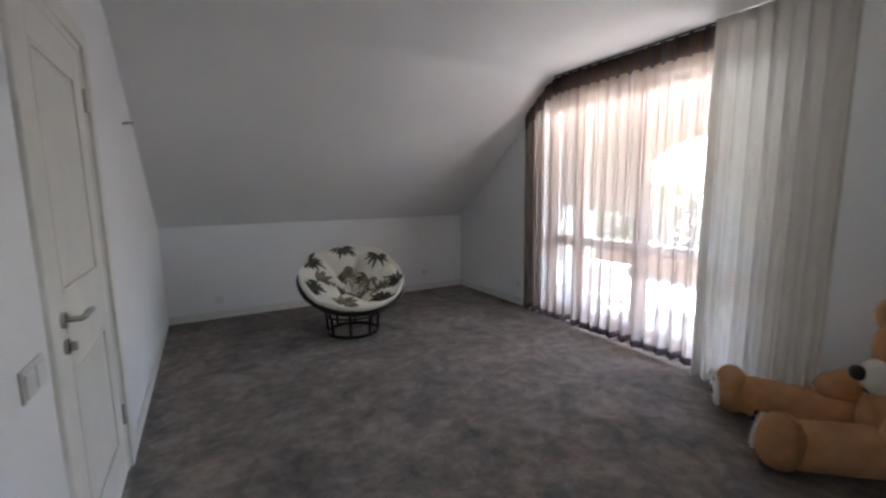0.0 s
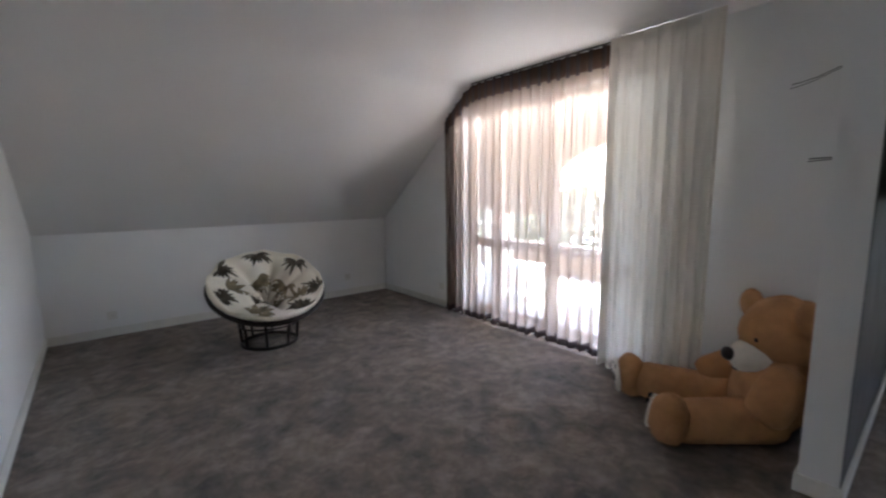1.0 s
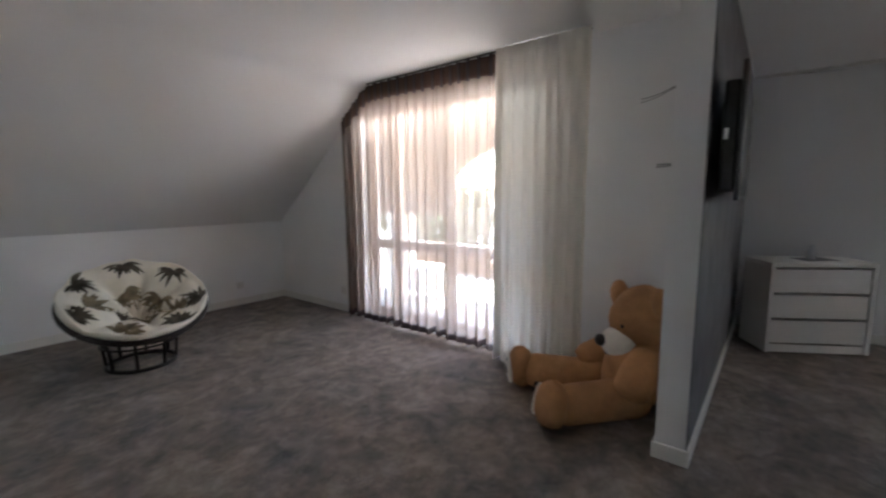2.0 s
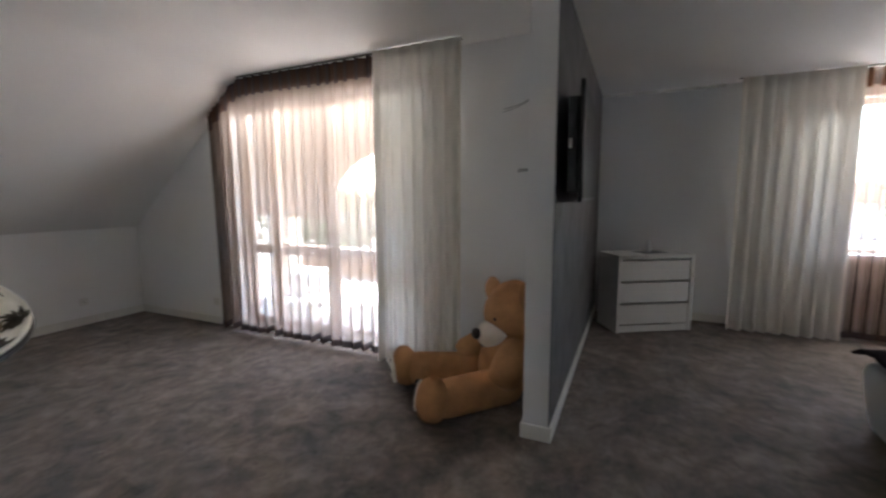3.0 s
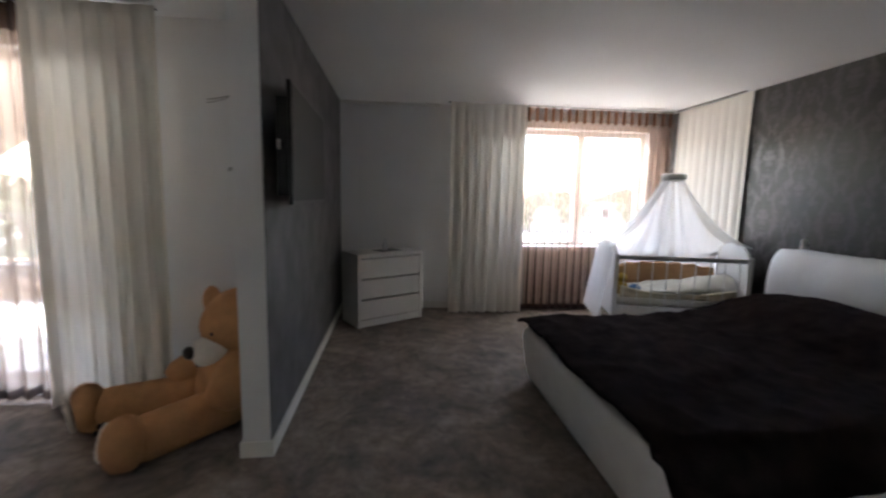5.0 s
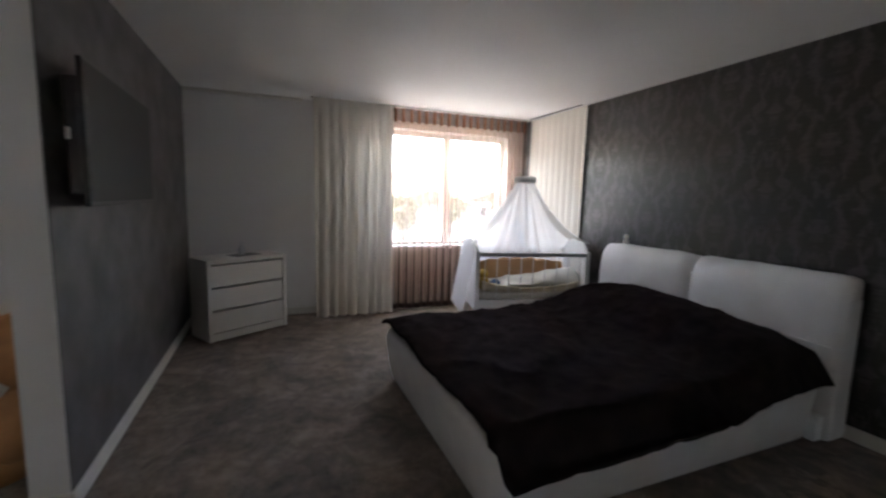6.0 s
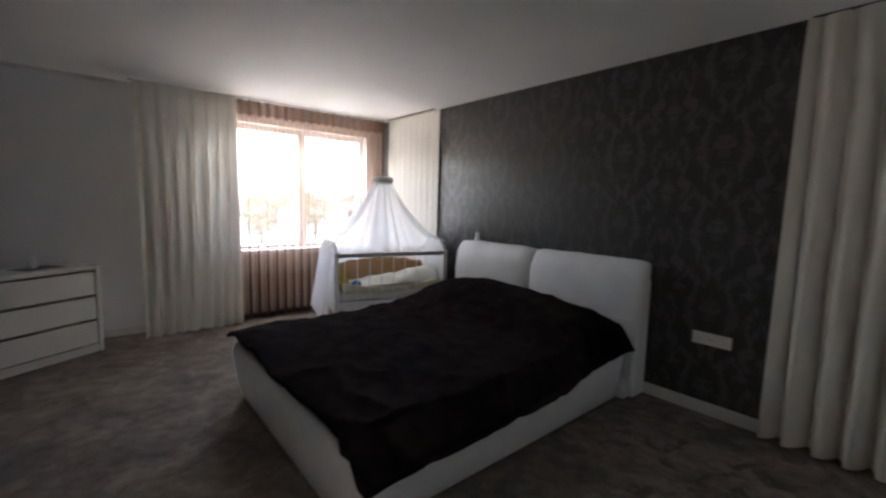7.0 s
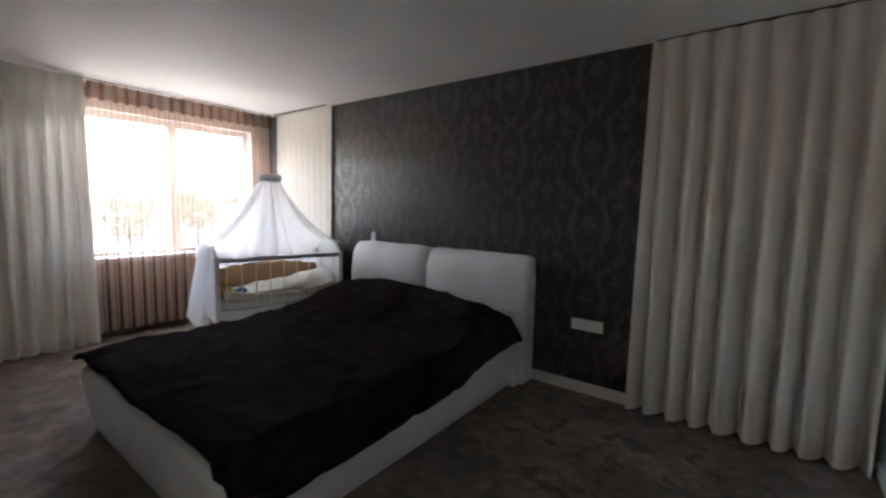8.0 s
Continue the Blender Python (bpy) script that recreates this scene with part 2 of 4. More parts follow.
def box(x0, x1, y0, y1, z0, z1, bevel=0.0, seg=1, bm=None):
    bm = bm or bmesh.new()
    made = bmesh.ops.create_cube(bm, size=1)["verts"]
    for v in made:
        v.co = Vector((x0 + (v.co.x + 0.5) * (x1 - x0), y0 + (v.co.y + 0.5) * (y1 - y0), z0 + (v.co.z + 0.5) * (z1 - z0)))
    if bevel:
        edges = list({e for v in made for e in v.link_edges})
        bmesh.ops.bevel(bm, geom=edges, offset=bevel, segments=seg, affect="EDGES", profile=0.5)
    return bm


def tube(points, radius, sides=8, bm=None, closed=False, taper=None):
    """A round bar along a line of points."""
    bm = bm or bmesh.new()
    pts = [Vector(p) for p in points]
    rings = []
    for i, p in enumerate(pts):
        a = pts[i - 1] if i or closed else p
        b = pts[(i + 1) % len(pts)] if i < len(pts) - 1 or closed else p
        d = (b - a).normalized()
        side = d.cross(Vector((0.13, 0.27, 0.95)))
        if side.length < 0.2:
            side = d.cross(Vector((1, 0, 0)))
        side.normalize()
        up = side.cross(d)
        r = radius * (taper[i] if taper else 1)
        rings.append([bm.verts.new(p + (side * math.cos(k * math.tau / sides) + up * math.sin(k * math.tau / sides)) * r) for k in range(sides)])
    for i in range(len(rings) - (0 if closed else 1)):
        a, b = rings[i], rings[(i + 1) % len(rings)]
        for k in range(sides):
            bm.faces.new((a[k], a[(k + 1) % sides], b[(k + 1) % sides], b[k]))
    if not closed:
        bm.faces.new(rings[0])
        bm.faces.new(rings[-1][::-1])
    return bm


def blob(centre, radii, turn=(0, 0, 0), seg=24, bm=None, lump=0.0, power=1.0):
    """A soft rounded form; lump makes its outline uneven."""
    bm = bm or bmesh.new()
    made = bmesh.ops.create_uvsphere(bm, u_segments=seg, v_segments=seg // 2 + 2, radius=1)["verts"]
    rot = Euler([radians(a) for a in turn]).to_matrix()
    for v in made:
        c = v.co.copy()
        if power != 1.0:
            c = Vector([math.copysign(abs(k) ** power, k) for k in c])
        k = 1 + lump * noise.noise(c * 1.7 + Vector(centre) * 3)
        v.co = rot @ Vector((c.x * radii[0] * k, c.y * radii[1] * k, c.z * radii[2] * k)) + Vector(centre)
    return bm


def sheet(nu, nv, f, bm=None):
    """A surface f(u, v) over the unit square."""
    bm = bm or bmesh.new()
    g = [[bm.verts.new(f(i / nu, j / nv)) for j in range(nv + 1)] for i in range(nu + 1)]
    for i in range(nu):
        for j in range(nv):
            bm.faces.new((g[i][j], g[i + 1][j], g[i + 1][j + 1], g[i][j + 1]))
    return bm


def curtain_form(length, height, folds, depth, seed, flare=0.0, top=None, pinch=0.0, gather=0.0, loose=1.0, front=0.0):
    """Pleated cloth in the plane x = u, hanging along z, folds along y. top(u): height of the upper edge."""
    def f(u, v):
        w = 1 - v
        wob = 0.35 * loose * noise.noise(Vector((u * folds * 0.45, seed, 0)))
        ph = math.tau * folds * (u + wob / folds * 0.9)
        amp = depth * (0.45 + 0.55 * w ** 0.6 if pinch > 0.1 else 0.12 + 0.88 * w ** 0.4) * (1 + 0.45 * loose * noise.noise(Vector((u * folds * 0.7, seed + 5, w * 0.6))))
        s = math.sin(ph + 0.5 * loose * w * noise.noise(Vector((u * 9, seed + 9, w))))
        yy = amp * (s + 0.22 * math.sin(2 * ph + seed)) + flare * w * w
        if front:
            # round lobes with narrow recesses, straight from heading to hem
            drift = 0.16 * loose * w * noise.noise(Vector((u * folds * 0.8, seed + 9, 0)))
            lobe = abs(math.cos(0.5 * ph + drift * math.pi))
            amp = depth * (0.16 + 0.84 * w ** 0.45) * (1 + 0.35 * loose * noise.noise(Vector((u * folds * 0.9, seed + 5, 0))))
            yy = front * amp * (2 * (lobe ** 1.3 + 0.02) ** 0.6 - 1) + flare * w * w
        omega = pinch * length / folds * math.sin(2 * ph) * (0.5 + 0.5 * w)
        xx = (u - 0.5) * (length * (1 - gather * v)) + length * 0.5 + 0.012 * math.cos(ph) * w + omega
        hh = top(u) if top else height
        zz = hh * v + 0.012 * noise.noise(Vector((u * folds, seed, 3))) * (1 - v)
        return Vector((xx, yy, zz))
    return f


# ---- the setting ----
CEILZ, KNEEZ = 2.495, 1.038
KNEEY, BREAKY = 5.688, 3.80
BALX, BACKX, LEFTX, BEDY = 3.48, 5.66, -0.20, -3.475
PY0, PY1, PX = 0.662, 0.805, 2.665

ROUND = 0.13
SLOPE = math.atan2(CEILZ - KNEEZ, KNEEY - BREAKY)

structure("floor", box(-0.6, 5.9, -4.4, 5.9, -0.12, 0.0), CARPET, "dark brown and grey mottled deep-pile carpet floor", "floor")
structure("ceiling", box(-0.6, 5.9, -4.4, BREAKY - ROUND, CEILZ, CEILZ + 0.12), CEIL, "flat white painted plaster ceiling", "ceiling")


def prism(points, axis, a, b):
    """A flat outline drawn out along x (axis 0) or y (axis 1)."""
    bm = bmesh.new()
    rows = []
    for k in (a, b):
        rows.append([bm.verts.new((k, p, q) if axis == 0 else (p, k, q)) for p, q in points])
    n = len(points)
    bm.faces.new(rows[0])
    bm.faces.new(rows[1][::-1])
    for i in range(n):
        bm.faces.new((rows[0][i], rows[0][(i + 1) % n], rows[1][(i + 1) % n], rows[1][i]))
    return bm


SY, SZ = BREAKY + ROUND * math.cos(SLOPE), CEILZ - ROUND * math.sin(SLOPE)
structure("ceiling_slope", prism([(SY, SZ), (KNEEY + 0.1, KNEEZ - 0.08), (KNEEY + 0.3, KNEEZ + 0.02), (SY, SZ + 0.15)], 0, -0.6, BALX + 0.25), CEIL, "sloping white plaster ceiling under the roof", "ceiling")
BEND = ROUND / math.tan(SLOPE / 2)


def ceiling_bend(u, v):
    a = SLOPE * v
    return Vector((-0.6 + (BALX + 0.85) * u, BREAKY - ROUND + BEND * math.sin(a), CEILZ - BEND * (1 - math.cos(a))))


structure("ceiling_bend", sheet(2, 16, ceiling_bend), CEIL, "rounded plaster bend between flat and sloping ceiling", "ceiling", True)
# unseen slab added behind the thin bend sheet to keep outside light out
structure("light_block_over_bend", prism([(BREAKY - ROUND, CEILZ + 0.02), (BREAKY, CEILZ + 0.02), (SY, SZ + 0.02), (SY, SZ + 0.15), (BREAKY - ROUND, CEILZ + 0.12)], 0, -0.6, BALX + 0.25), CEIL, "unseen slab added over the ceiling bend to block light", "roof")
structure("wall_knee", box(-0.6, BALX + 0.25, KNEEY, KNEEY + 0.2, 0, KNEEZ), PAINT, "low white knee wall under the sloping ceiling", "wall")

# the wall with the balcony door: piers, lintel and threshold round a real opening
OY0, OY1, OZ0, OZ1 = 1.90, 3.99, 0.06, 2.27
bm = box(BALX, BALX + 0.25, PY1, OY0, 0, CEILZ)
prism_pts = [(OY1, 0), (KNEEY, 0), (KNEEY, KNEEZ), (OY1, CEILZ - (OY1 - BREAKY) * (CEILZ - KNEEZ) / (KNEEY - BREAKY))]
structure("wall_balcony_side", bm, PAINT, "white painted wall beside the balcony door", "wall")
structure("wall_balcony_gable", prism(prism_pts, 0, BALX, BALX + 0.25), PAINT, "white gable wall under the roof slope", "wall")
structure("wall_balcony_lintel", prism([(OY0, OZ1), (OY1, OZ1), (OY1, CEILZ - (OY1 - BREAKY) * (CEILZ - KNEEZ) / (KNEEY - BREAKY)), (BREAKY, CEILZ), (OY0, CEILZ)], 0, BALX, BALX + 0.25), PAINT, "white lintel over the balcony door", "wall")
structure("wall_balcony_threshold", box(BALX, BALX + 0.25, OY0, OY1, 0, OZ0), PAINT, "white threshold under the balcony door", "wall")

# partition with its dark paper on the bedroom side
structure("wall_partition", box(PX, BACKX, PY0, PY1, 0, CEILZ), PAINT, "white painted end of a stub partition wall", "wall")
structure("wallpaper_partition", box(PX + 0.004, BACKX, PY0 - 0.004, PY0 - 0.0005, 0, CEILZ), GREYPAPER, "dark grey patterned wallpaper on the partition", "wallpaper")

# bedroom end wall with its window opening
WY0, WY1, WZ0, WZ1 = -3.22, -1.42, 0.78, 2.27
structure("wall_bedroom_end", box(BACKX, BACKX + 0.25, WY1, PY1, 0, CEILZ), PAINT, "pale grey painted bedroom end wall", "wall")
structure("wall_bedroom_corner", box(BACKX, BACKX + 0.25, BEDY - 0.2, WY0, 0, CEILZ), PAINT, "pale painted wall in the window corner", "wall")
structure("wall_bedroom_sill", box(BACKX, BACKX + 0.25, WY0, WY1, 0, WZ0), PAINT, "pale painted wall under the bedroom window", "wall")
structure("wall_bedroom_lintel", box(BACKX, BACKX + 0.25, WY0, WY1, WZ1, CEILZ), PAINT, "pale painted lintel over the bedroom window", "wall")
CLOSETX = 1.065
structure("wall_closet_back", box(LEFTX - 0.2, CLOSETX + 0.2, BEDY - 0.85, BEDY - 0.65, 0, CEILZ), PAINT, "white back wall of the closet behind its curtain", "wall")
structure("wall_closet_end", box(CLOSETX, CLOSETX + 0.2, BEDY - 0.65, BEDY - 0.2, 0, CEILZ), PAINT, "white end wall of the closet", "wall")
structure("wall_bed", box(CLOSETX, BACKX, BEDY - 0.2, BEDY, 0, CEILZ), PAINT, "bedroom wall behind the bed", "wall")
structure("wallpaper_bed", box(CLOSETX, BACKX, BEDY + 0.0005, BEDY + 0.004, 0, CEILZ), BEDPAPER, "dark brown damask wallpaper with a faint silver ornament", "wallpaper")

# wall with the panelled door
DY0, DY1, DZ = 2.16, 3.02, 2.04
structure("wall_left_near", box(LEFTX - 0.2, LEFTX, BEDY - 0.65, DY0, 0, CEILZ), PAINT, "white painted wall beside the panelled door", "wall")
structure("wall_left_far", prism([(DY1, 0), (KNEEY, 0), (KNEEY, KNEEZ), (BREAKY, CEILZ), (DY1, CEILZ)], 0, LEFTX - 0.2, LEFTX), PAINT, "white painted wall running under the roof slope", "wall")
structure("wall_left_lintel", box(LEFTX - 0.2, LEFTX, DY0, DY1, DZ, CEILZ), PAINT, "white wall over the panelled door", "wall")


def skirting(name, p, q, inward, label="low white painted baseboard"):
    """A baseboard from p to q with a rounded upper edge."""
    (x0, y0), (x1, y1) = p, q
    d = 0.014
    bm = box(min(x0, x1, x0 + inward[0] * d), max(x0, x1, x0 + inward[0] * d), min(y0, y1, y0 + inward[1] * d), max(y0, y1, y0 + inward[1] * d), 0.0, 0.088, 0.004, 2)
    structure(name, bm, TRIM, label, "baseboard")


skirting("baseboard_knee", (LEFTX + 0.015, KNEEY), (BALX, KNEEY), (0, -1))
skirting("baseboard_gable", (BALX, OY1), (BALX, KNEEY - 0.015), (-1, 0))
skirting("baseboard_left", (LEFTX, DY1 + 0.09), (LEFTX, KNEEY), (1, 0))
skirting("baseboard_balcony_side", (BALX, PY1 + 0.015), (BALX, OY0), (-1, 0))
skirting("baseboard_partition_inner", (PX, PY1), (BALX - 0.015, PY1), (0, 1))
skirting("baseboard_partition_end", (PX, PY0 - 0.018), (PX, PY1 + 0.014), (-1, 0))
skirting("baseboard_partition_bedroom", (PX, PY0 - 0.004), (BACKX - 0.015, PY0 - 0.004), (0, -1))
skirting("baseboard_bedroom_end", (BACKX, BEDY + 0.02), (BACKX, PY0 - 0.004), (-1, 0))
skirting("baseboard_bed_wall", (CLOSETX + 0.002, BEDY + 0.004), (BACKX - 0.015, BEDY + 0.004), (0, 1))
skirting("baseboard_closet", (LEFTX, BEDY + 0.02), (LEFTX, DY0 - 0.08), (1, 0))
structure("trim", box(BACKX - 0.035, BACKX, WY1 + 0.9, PY0 - 0.006, CEILZ - 0.03, CEILZ, 0.006), TRIM, "slim white moulding where wall meets ceiling", "trim")


# ---- curtains and windows ----
def along_y(x, y, z=0.0):
    """Cloth runs towards -y, its folds along x."""
    return pose(x, y, z, 0, 0, -90)


def curtain(label, m, length, height, folds, depth, seed, material, group="", flare=0.0, top=None, gather=0.0, nu=0, dark_top=False, loose=1.0, front=0.0):
    ob = thing("curtain", m, label, "curtain", group)
    f = curtain_form(length, height, folds, depth, seed, flare, top, 0.23 if material is SHEER else 0.21 if material is LIGHTSHEER else 0.02, gather, loose, front)
    if material is SHEER:
        hang = f

        def f(u, v):
            """The lower edge is drawn up between the folds."""
            p = hang(u, v)
            k = max(0.0, 1 - p.z / 0.3)
            return p + Vector((0, 0, k * 0.042 * max(0.0, math.sin(u * folds * 2 * math.pi + 0.8 * math.sin(u * 23)))))
    steps = nu or int(folds * 22)
    part("cloth", sheet(steps, 12, f), material, ob, smooth=True)
    tape = [f(i / steps, 1.0) for i in range(steps + 1)]
    bm = bmesh.new()
    lo = [bm.verts.new(p + Vector((0, -0.003, -0.15 if material in (SHEER, LIGHTSHEER) else -0.07))) for p in tape]
    hi = [bm.verts.new(p + Vector((0, -0.003, 0.0))) for p in tape]
    for i in range(len(tape) - 1):
        bm.faces.new((lo[i], lo[i + 1], hi[i + 1], hi[i]))
    part("heading_tape", bm, SHADEDHEADING if dark_top else material, ob, smooth=True)
    hem = [f(i / steps, 0.0) for i in range(steps + 1)]
    bm = bmesh.new()
    lo = [bm.verts.new(p + Vector((0, -0.004, 0.002))) for p in hem]
    hi = [bm.verts.new(p + Vector((0, -0.004, 0.06))) for p in hem]
    for i in range(len(hem) - 1):
        bm.faces.new((lo[i], lo[i + 1], hi[i + 1], hi[i]))
    if material in (SHEER, LIGHTSHEER):
        for i in range(20):
            p = f((i + 0.5) / 20, 1.0)
            part("pleat", box(p.x - 0.016, p.x + 0.016, p.y - 0.018, p.y - 0.006, p.z - 0.17, p.z, 0.004), HEMCLOTH if dark_top else HEADING, ob, smooth=True)
    part("hem", bm, HEMCLOTH if material in (SHEER, LIGHTSHEER) else material, ob, smooth=True)
    return ob


def slope_top(u):
    """Upper edge of the sheer, cut to follow the roof slope at its far end."""
    y = 4.20 - u * 2.08
    d = y - (BREAKY - ROUND)
    bend = BEND - math.sqrt(max(0.01, BEND * BEND - d * d)) if d > 0 else 0.0
    return 2.468 - (bend if y < SY else CEILZ - SZ + (y - SY) * math.tan(SLOPE))


curtain("translucent brown sheer curtain across the balcony door", along_y(3.39, 4.20, 0.02), 2.08, 2.478, 18, 0.034, 3, SHEER, top=slope_top, nu=360, dark_top=True, loose=0.55)
curtain("heavy off-white curtain drawn beside the balcony door", along_y(3.30, 2.175, 0.01), 0.74, 2.478, 8, 0.040, 8, WHITECLOTH, "white curtains", front=-1.0, loose=0.9)
curtain("heavy off-white curtain drawn beside the bedroom window", along_y(5.43, -0.62, 0.01), 0.90, 2.478, 8, 0.045, 14, WHITECLOTH, "white curtains", front=-1.0, loose=0.9)
curtain("translucent brown sheer curtain across the bedroom window", along_y(5.50, -1.42, 0.02), 2.0, 2.465, 20, 0.026, 21, LIGHTSHEER, loose=0.5)
curtain("off-white curtain drawn into the window corner", pose(4.345, -3.452, 0.01), 1.09, 2.478, 9, 0.010, 27, WHITECLOTH, "white curtains", front=1.0, loose=0.5)
curtain("heavy off-white curtain closing the closet beside the bed", pose(-0.17, -3.455, 0.01), 1.23, 2.478, 9, 0.068, 33, WHITECLOTH, "white curtains", loose=0.8, front=1.0)


def curtain_track(m, length, label):
    ob = thing("curtain_track", m, label, "curtain track", "curtain tracks")
    part("rail", box(0, length, -0.016, 0.016, -0.006, 0.0, 0.001), TRACK, ob)
    for i in range(int(length / 0.2)):
        part("glider", box(0.05 + i * 0.2, 0.062 + i * 0.2, -0.004, 0.004, -0.012, -0.005), TRACK, ob)
    return ob


curtain_track(along_y(3.36, 3.78, CEILZ), 2.32, "dark curtain track on the ceiling over the balcony door")
curtain_track(along_y(5.47, -0.6, CEILZ), 2.8, "dark curtain track on the ceiling over the bedroom window")
curtain_track(pose(4.38, -3.40, CEILZ), 1.03, "short dark curtain track in the window corner")
curtain_track(pose(-0.18, -3.455, CEILZ), 1.22, "dark curtain track over the closet curtain")


def glazing(name, x, y0, y1, z0, z1, posts, rails, material, label):
    """A window in the opening: outer frame, posts and rails, and a pane in each bay."""
    ob = tagged(thing(name, pose(x, 0, 0), label, "window"), kind="structure")
    t = 0.07
    for a, b, c, d in ((y0, y0 + t, z0, z1), (y1 - t, y1, z0, z1), (y0 + t, y1 - t, z1 - t, z1), (y0 + t, y1 - t, z0, z0 + t)):
        part("frame", box(-0.035, 0.035, a, b, c, d, 0.006), material, ob)
    ys, zs = [y0 + t, *posts, y1 - t], [z0 + t, *rails, z1 - t]
    for p in posts:
        part("mullion", box(-0.04, 0.04, p - 0.055, p + 0.055, z0 + t, z1 - t, 0.006), material, ob)
    for i in range(len(ys) - 1):
        a, b = ys[i] + (0.055 if i else 0), ys[i + 1] - (0.055 if i < len(ys) - 2 else 0)
        for r in rails:
            part("rail", box(-0.034, 0.034, a, b, r - 0.045, r + 0.045, 0.006), material, ob)
        for j in range(len(zs) - 1):
            c, d = zs[j] + (0.045 if j else 0), zs[j + 1] - (0.045 if j < len(zs) - 2 else 0)
            pane = part("pane", box(-0.004, 0.004, a, b, c, d), GLASS, ob)
            pane.visible_shadow = False
    return ob


glazing("window_1", BALX + 0.14, OY0, OY1, OZ0, OZ1, (2.88, 3.58), (0.84,), BACKLITTAN, "tall glazed balcony door with frames tinted tan for backlight")
glazing("window_2", BACKX + 0.12, WY0, WY1, WZ0, WZ1, (-2.35,), (), UPVC, "white-framed double bedroom window")
structure("window_sill", box(BACKX - 0.10, BACKX + 0.06, WY0 - 0.05, WY1 + 0.05, WZ0, WZ0 + 0.03, 0.006, 2), TRIM, "white window sill in the bedroom", "sill")

# ---- outside ----
GRAVEL = mat("pale_gravel", (0.20, 0.19, 0.17), 0.95, noise_scale=0.8, amount=0.2, bump=0.5, bump_scale=30)
structure("ground", box(-150, 400, -300, 300, -3.3, -3.2), GRAVEL, "pale dry gravel ground below the house", "ground")
structure("balcony_floor", box(BALX + 0.25, 6.3, 0.9, 6.4, -0.12, 0.02), TERRACE, "sunlit pale tiled balcony floor", "floor")
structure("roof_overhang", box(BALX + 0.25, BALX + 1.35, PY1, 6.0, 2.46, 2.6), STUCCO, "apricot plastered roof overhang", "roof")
# eaves out of view, added to limit sun and sky at the bedroom window
structure("unseen_shade_eaves", box(BACKX + 0.25, BACKX + 1.2, -4.0, 0.6, 2.52, 2.64), STUCCO, "unseen plastered eaves added to shade the bedroom window", "roof")
# the beam's low end beyond the arc stands in for a hanging outdoor drape
arc = [(3.92 - 0.9 * (1 - math.cos(a)), 1.10 + 0.82 * math.sin(a)) for a in [radians(k * 9) for k in range(0, 11)]]
structure("loggia_arch", prism([(6.2, 2.46), (6.2, 1.12)] + arc + [(0.9, 1.98), (0.9, 2.46)], 0, 4.72, 4.90), STUCCO, "apricot stucco beam with an arched edge, its low end standing in for a hanging drape", "wall")
structure("loggia_pillar", box(4.66, 4.96, 4.52, 4.86, 0.02, 1.15, 0.02), mat("pale_stone", (0.66, 0.60, 0.50), 0.85, noise_scale=6, amount=0.15, bump=0.4, bump_scale=40), "pale stone pillar on the balcony", "pillar")
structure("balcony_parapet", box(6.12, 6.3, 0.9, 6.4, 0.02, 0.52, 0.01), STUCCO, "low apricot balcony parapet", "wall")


def railing():
    ob = thing("balcony_railing", pose(6.2, 0.9, 0.52), "dark iron railing standing on the balcony parapet", "railing")
    part("top_rail", tube([(0, 0, 0.53), (0, 5.5, 0.53)], 0.022, 8), RAILIRON, ob)
    part("lower_rail", tube([(0, 0, 0.40), (0, 5.5, 0.40)], 0.012, 8), RAILIRON, ob)
    post = mesh_of("post", tube([(0, 0, 0), (0, 0, 0.53)], 0.016, 8), RAILIRON)
    for i in range(12):
        p = new("post", post)
        p.parent, p.location = ob, (0, i * 0.5, 0)


railing()


def outdoor_table():
    ob = thing("outdoor_table", pose(4.42, 4.05, 0.02), "white plastic outdoor table on the balcony", "table")
    part("tabletop", box(-0.28, 0.28, -0.30, 0.30, 0.40, 0.44, 0.015, 2), UPVC, ob)
    for sx in (-1, 1):
        for sy in (-1, 1):
            part("leg", tube([(sx * 0.23, sy * 0.25, 0.41), (sx * 0.25, sy * 0.27, 0.0)], 0.025, 8), UPVC, ob)
    part("apron", box(-0.24, 0.24, -0.26, 0.26, 0.14, 0.40, 0.02), UPVC, ob)


outdoor_table()

# houses and trees beyond, far off
rng = random.Random(4)
HOUSEW = mat("far_plaster", (0.5, 0.46, 0.40), 0.9, noise_scale=1, amount=0.1)
ROOFRED = mat("far_roof_tile", (0.24, 0.11, 0.07), 0.9, noise_scale=2, amount=0.2)
for x, y, w, h in ((60, 52, 14, 6), (75, 30, 16, 6), (66, -22, 15, 6), (82, -44, 16, 7), (58, -62, 12, 6)):
    ob = thing("house", pose(x, y, -3.2, 0, 0, rng.uniform(-20, 20)), "far plastered house with a red tiled roof", "house", "far houses")
    part("wall", box(-w / 2, w / 2, -w * 0.4, w * 0.4, 0, h * 0.6), HOUSEW, ob)
    part("roof", prism([(-w * 0.47, h * 0.6), (w * 0.47, h * 0.6), (0, h)], 0, -w * 0.55, w * 0.55), ROOFRED, ob)
    for k in (-0.2, 0.2):
        part("window", box(-w / 2 - 0.05, -w / 2 + 0.05, k * w - 0.6, k * w + 0.6, h * 0.2, h * 0.45), SCREEN, ob)
LEAFG = mat("far_foliage", (0.07, 0.09, 0.04), 0.9, noise_scale=1.5, amount=0.3)
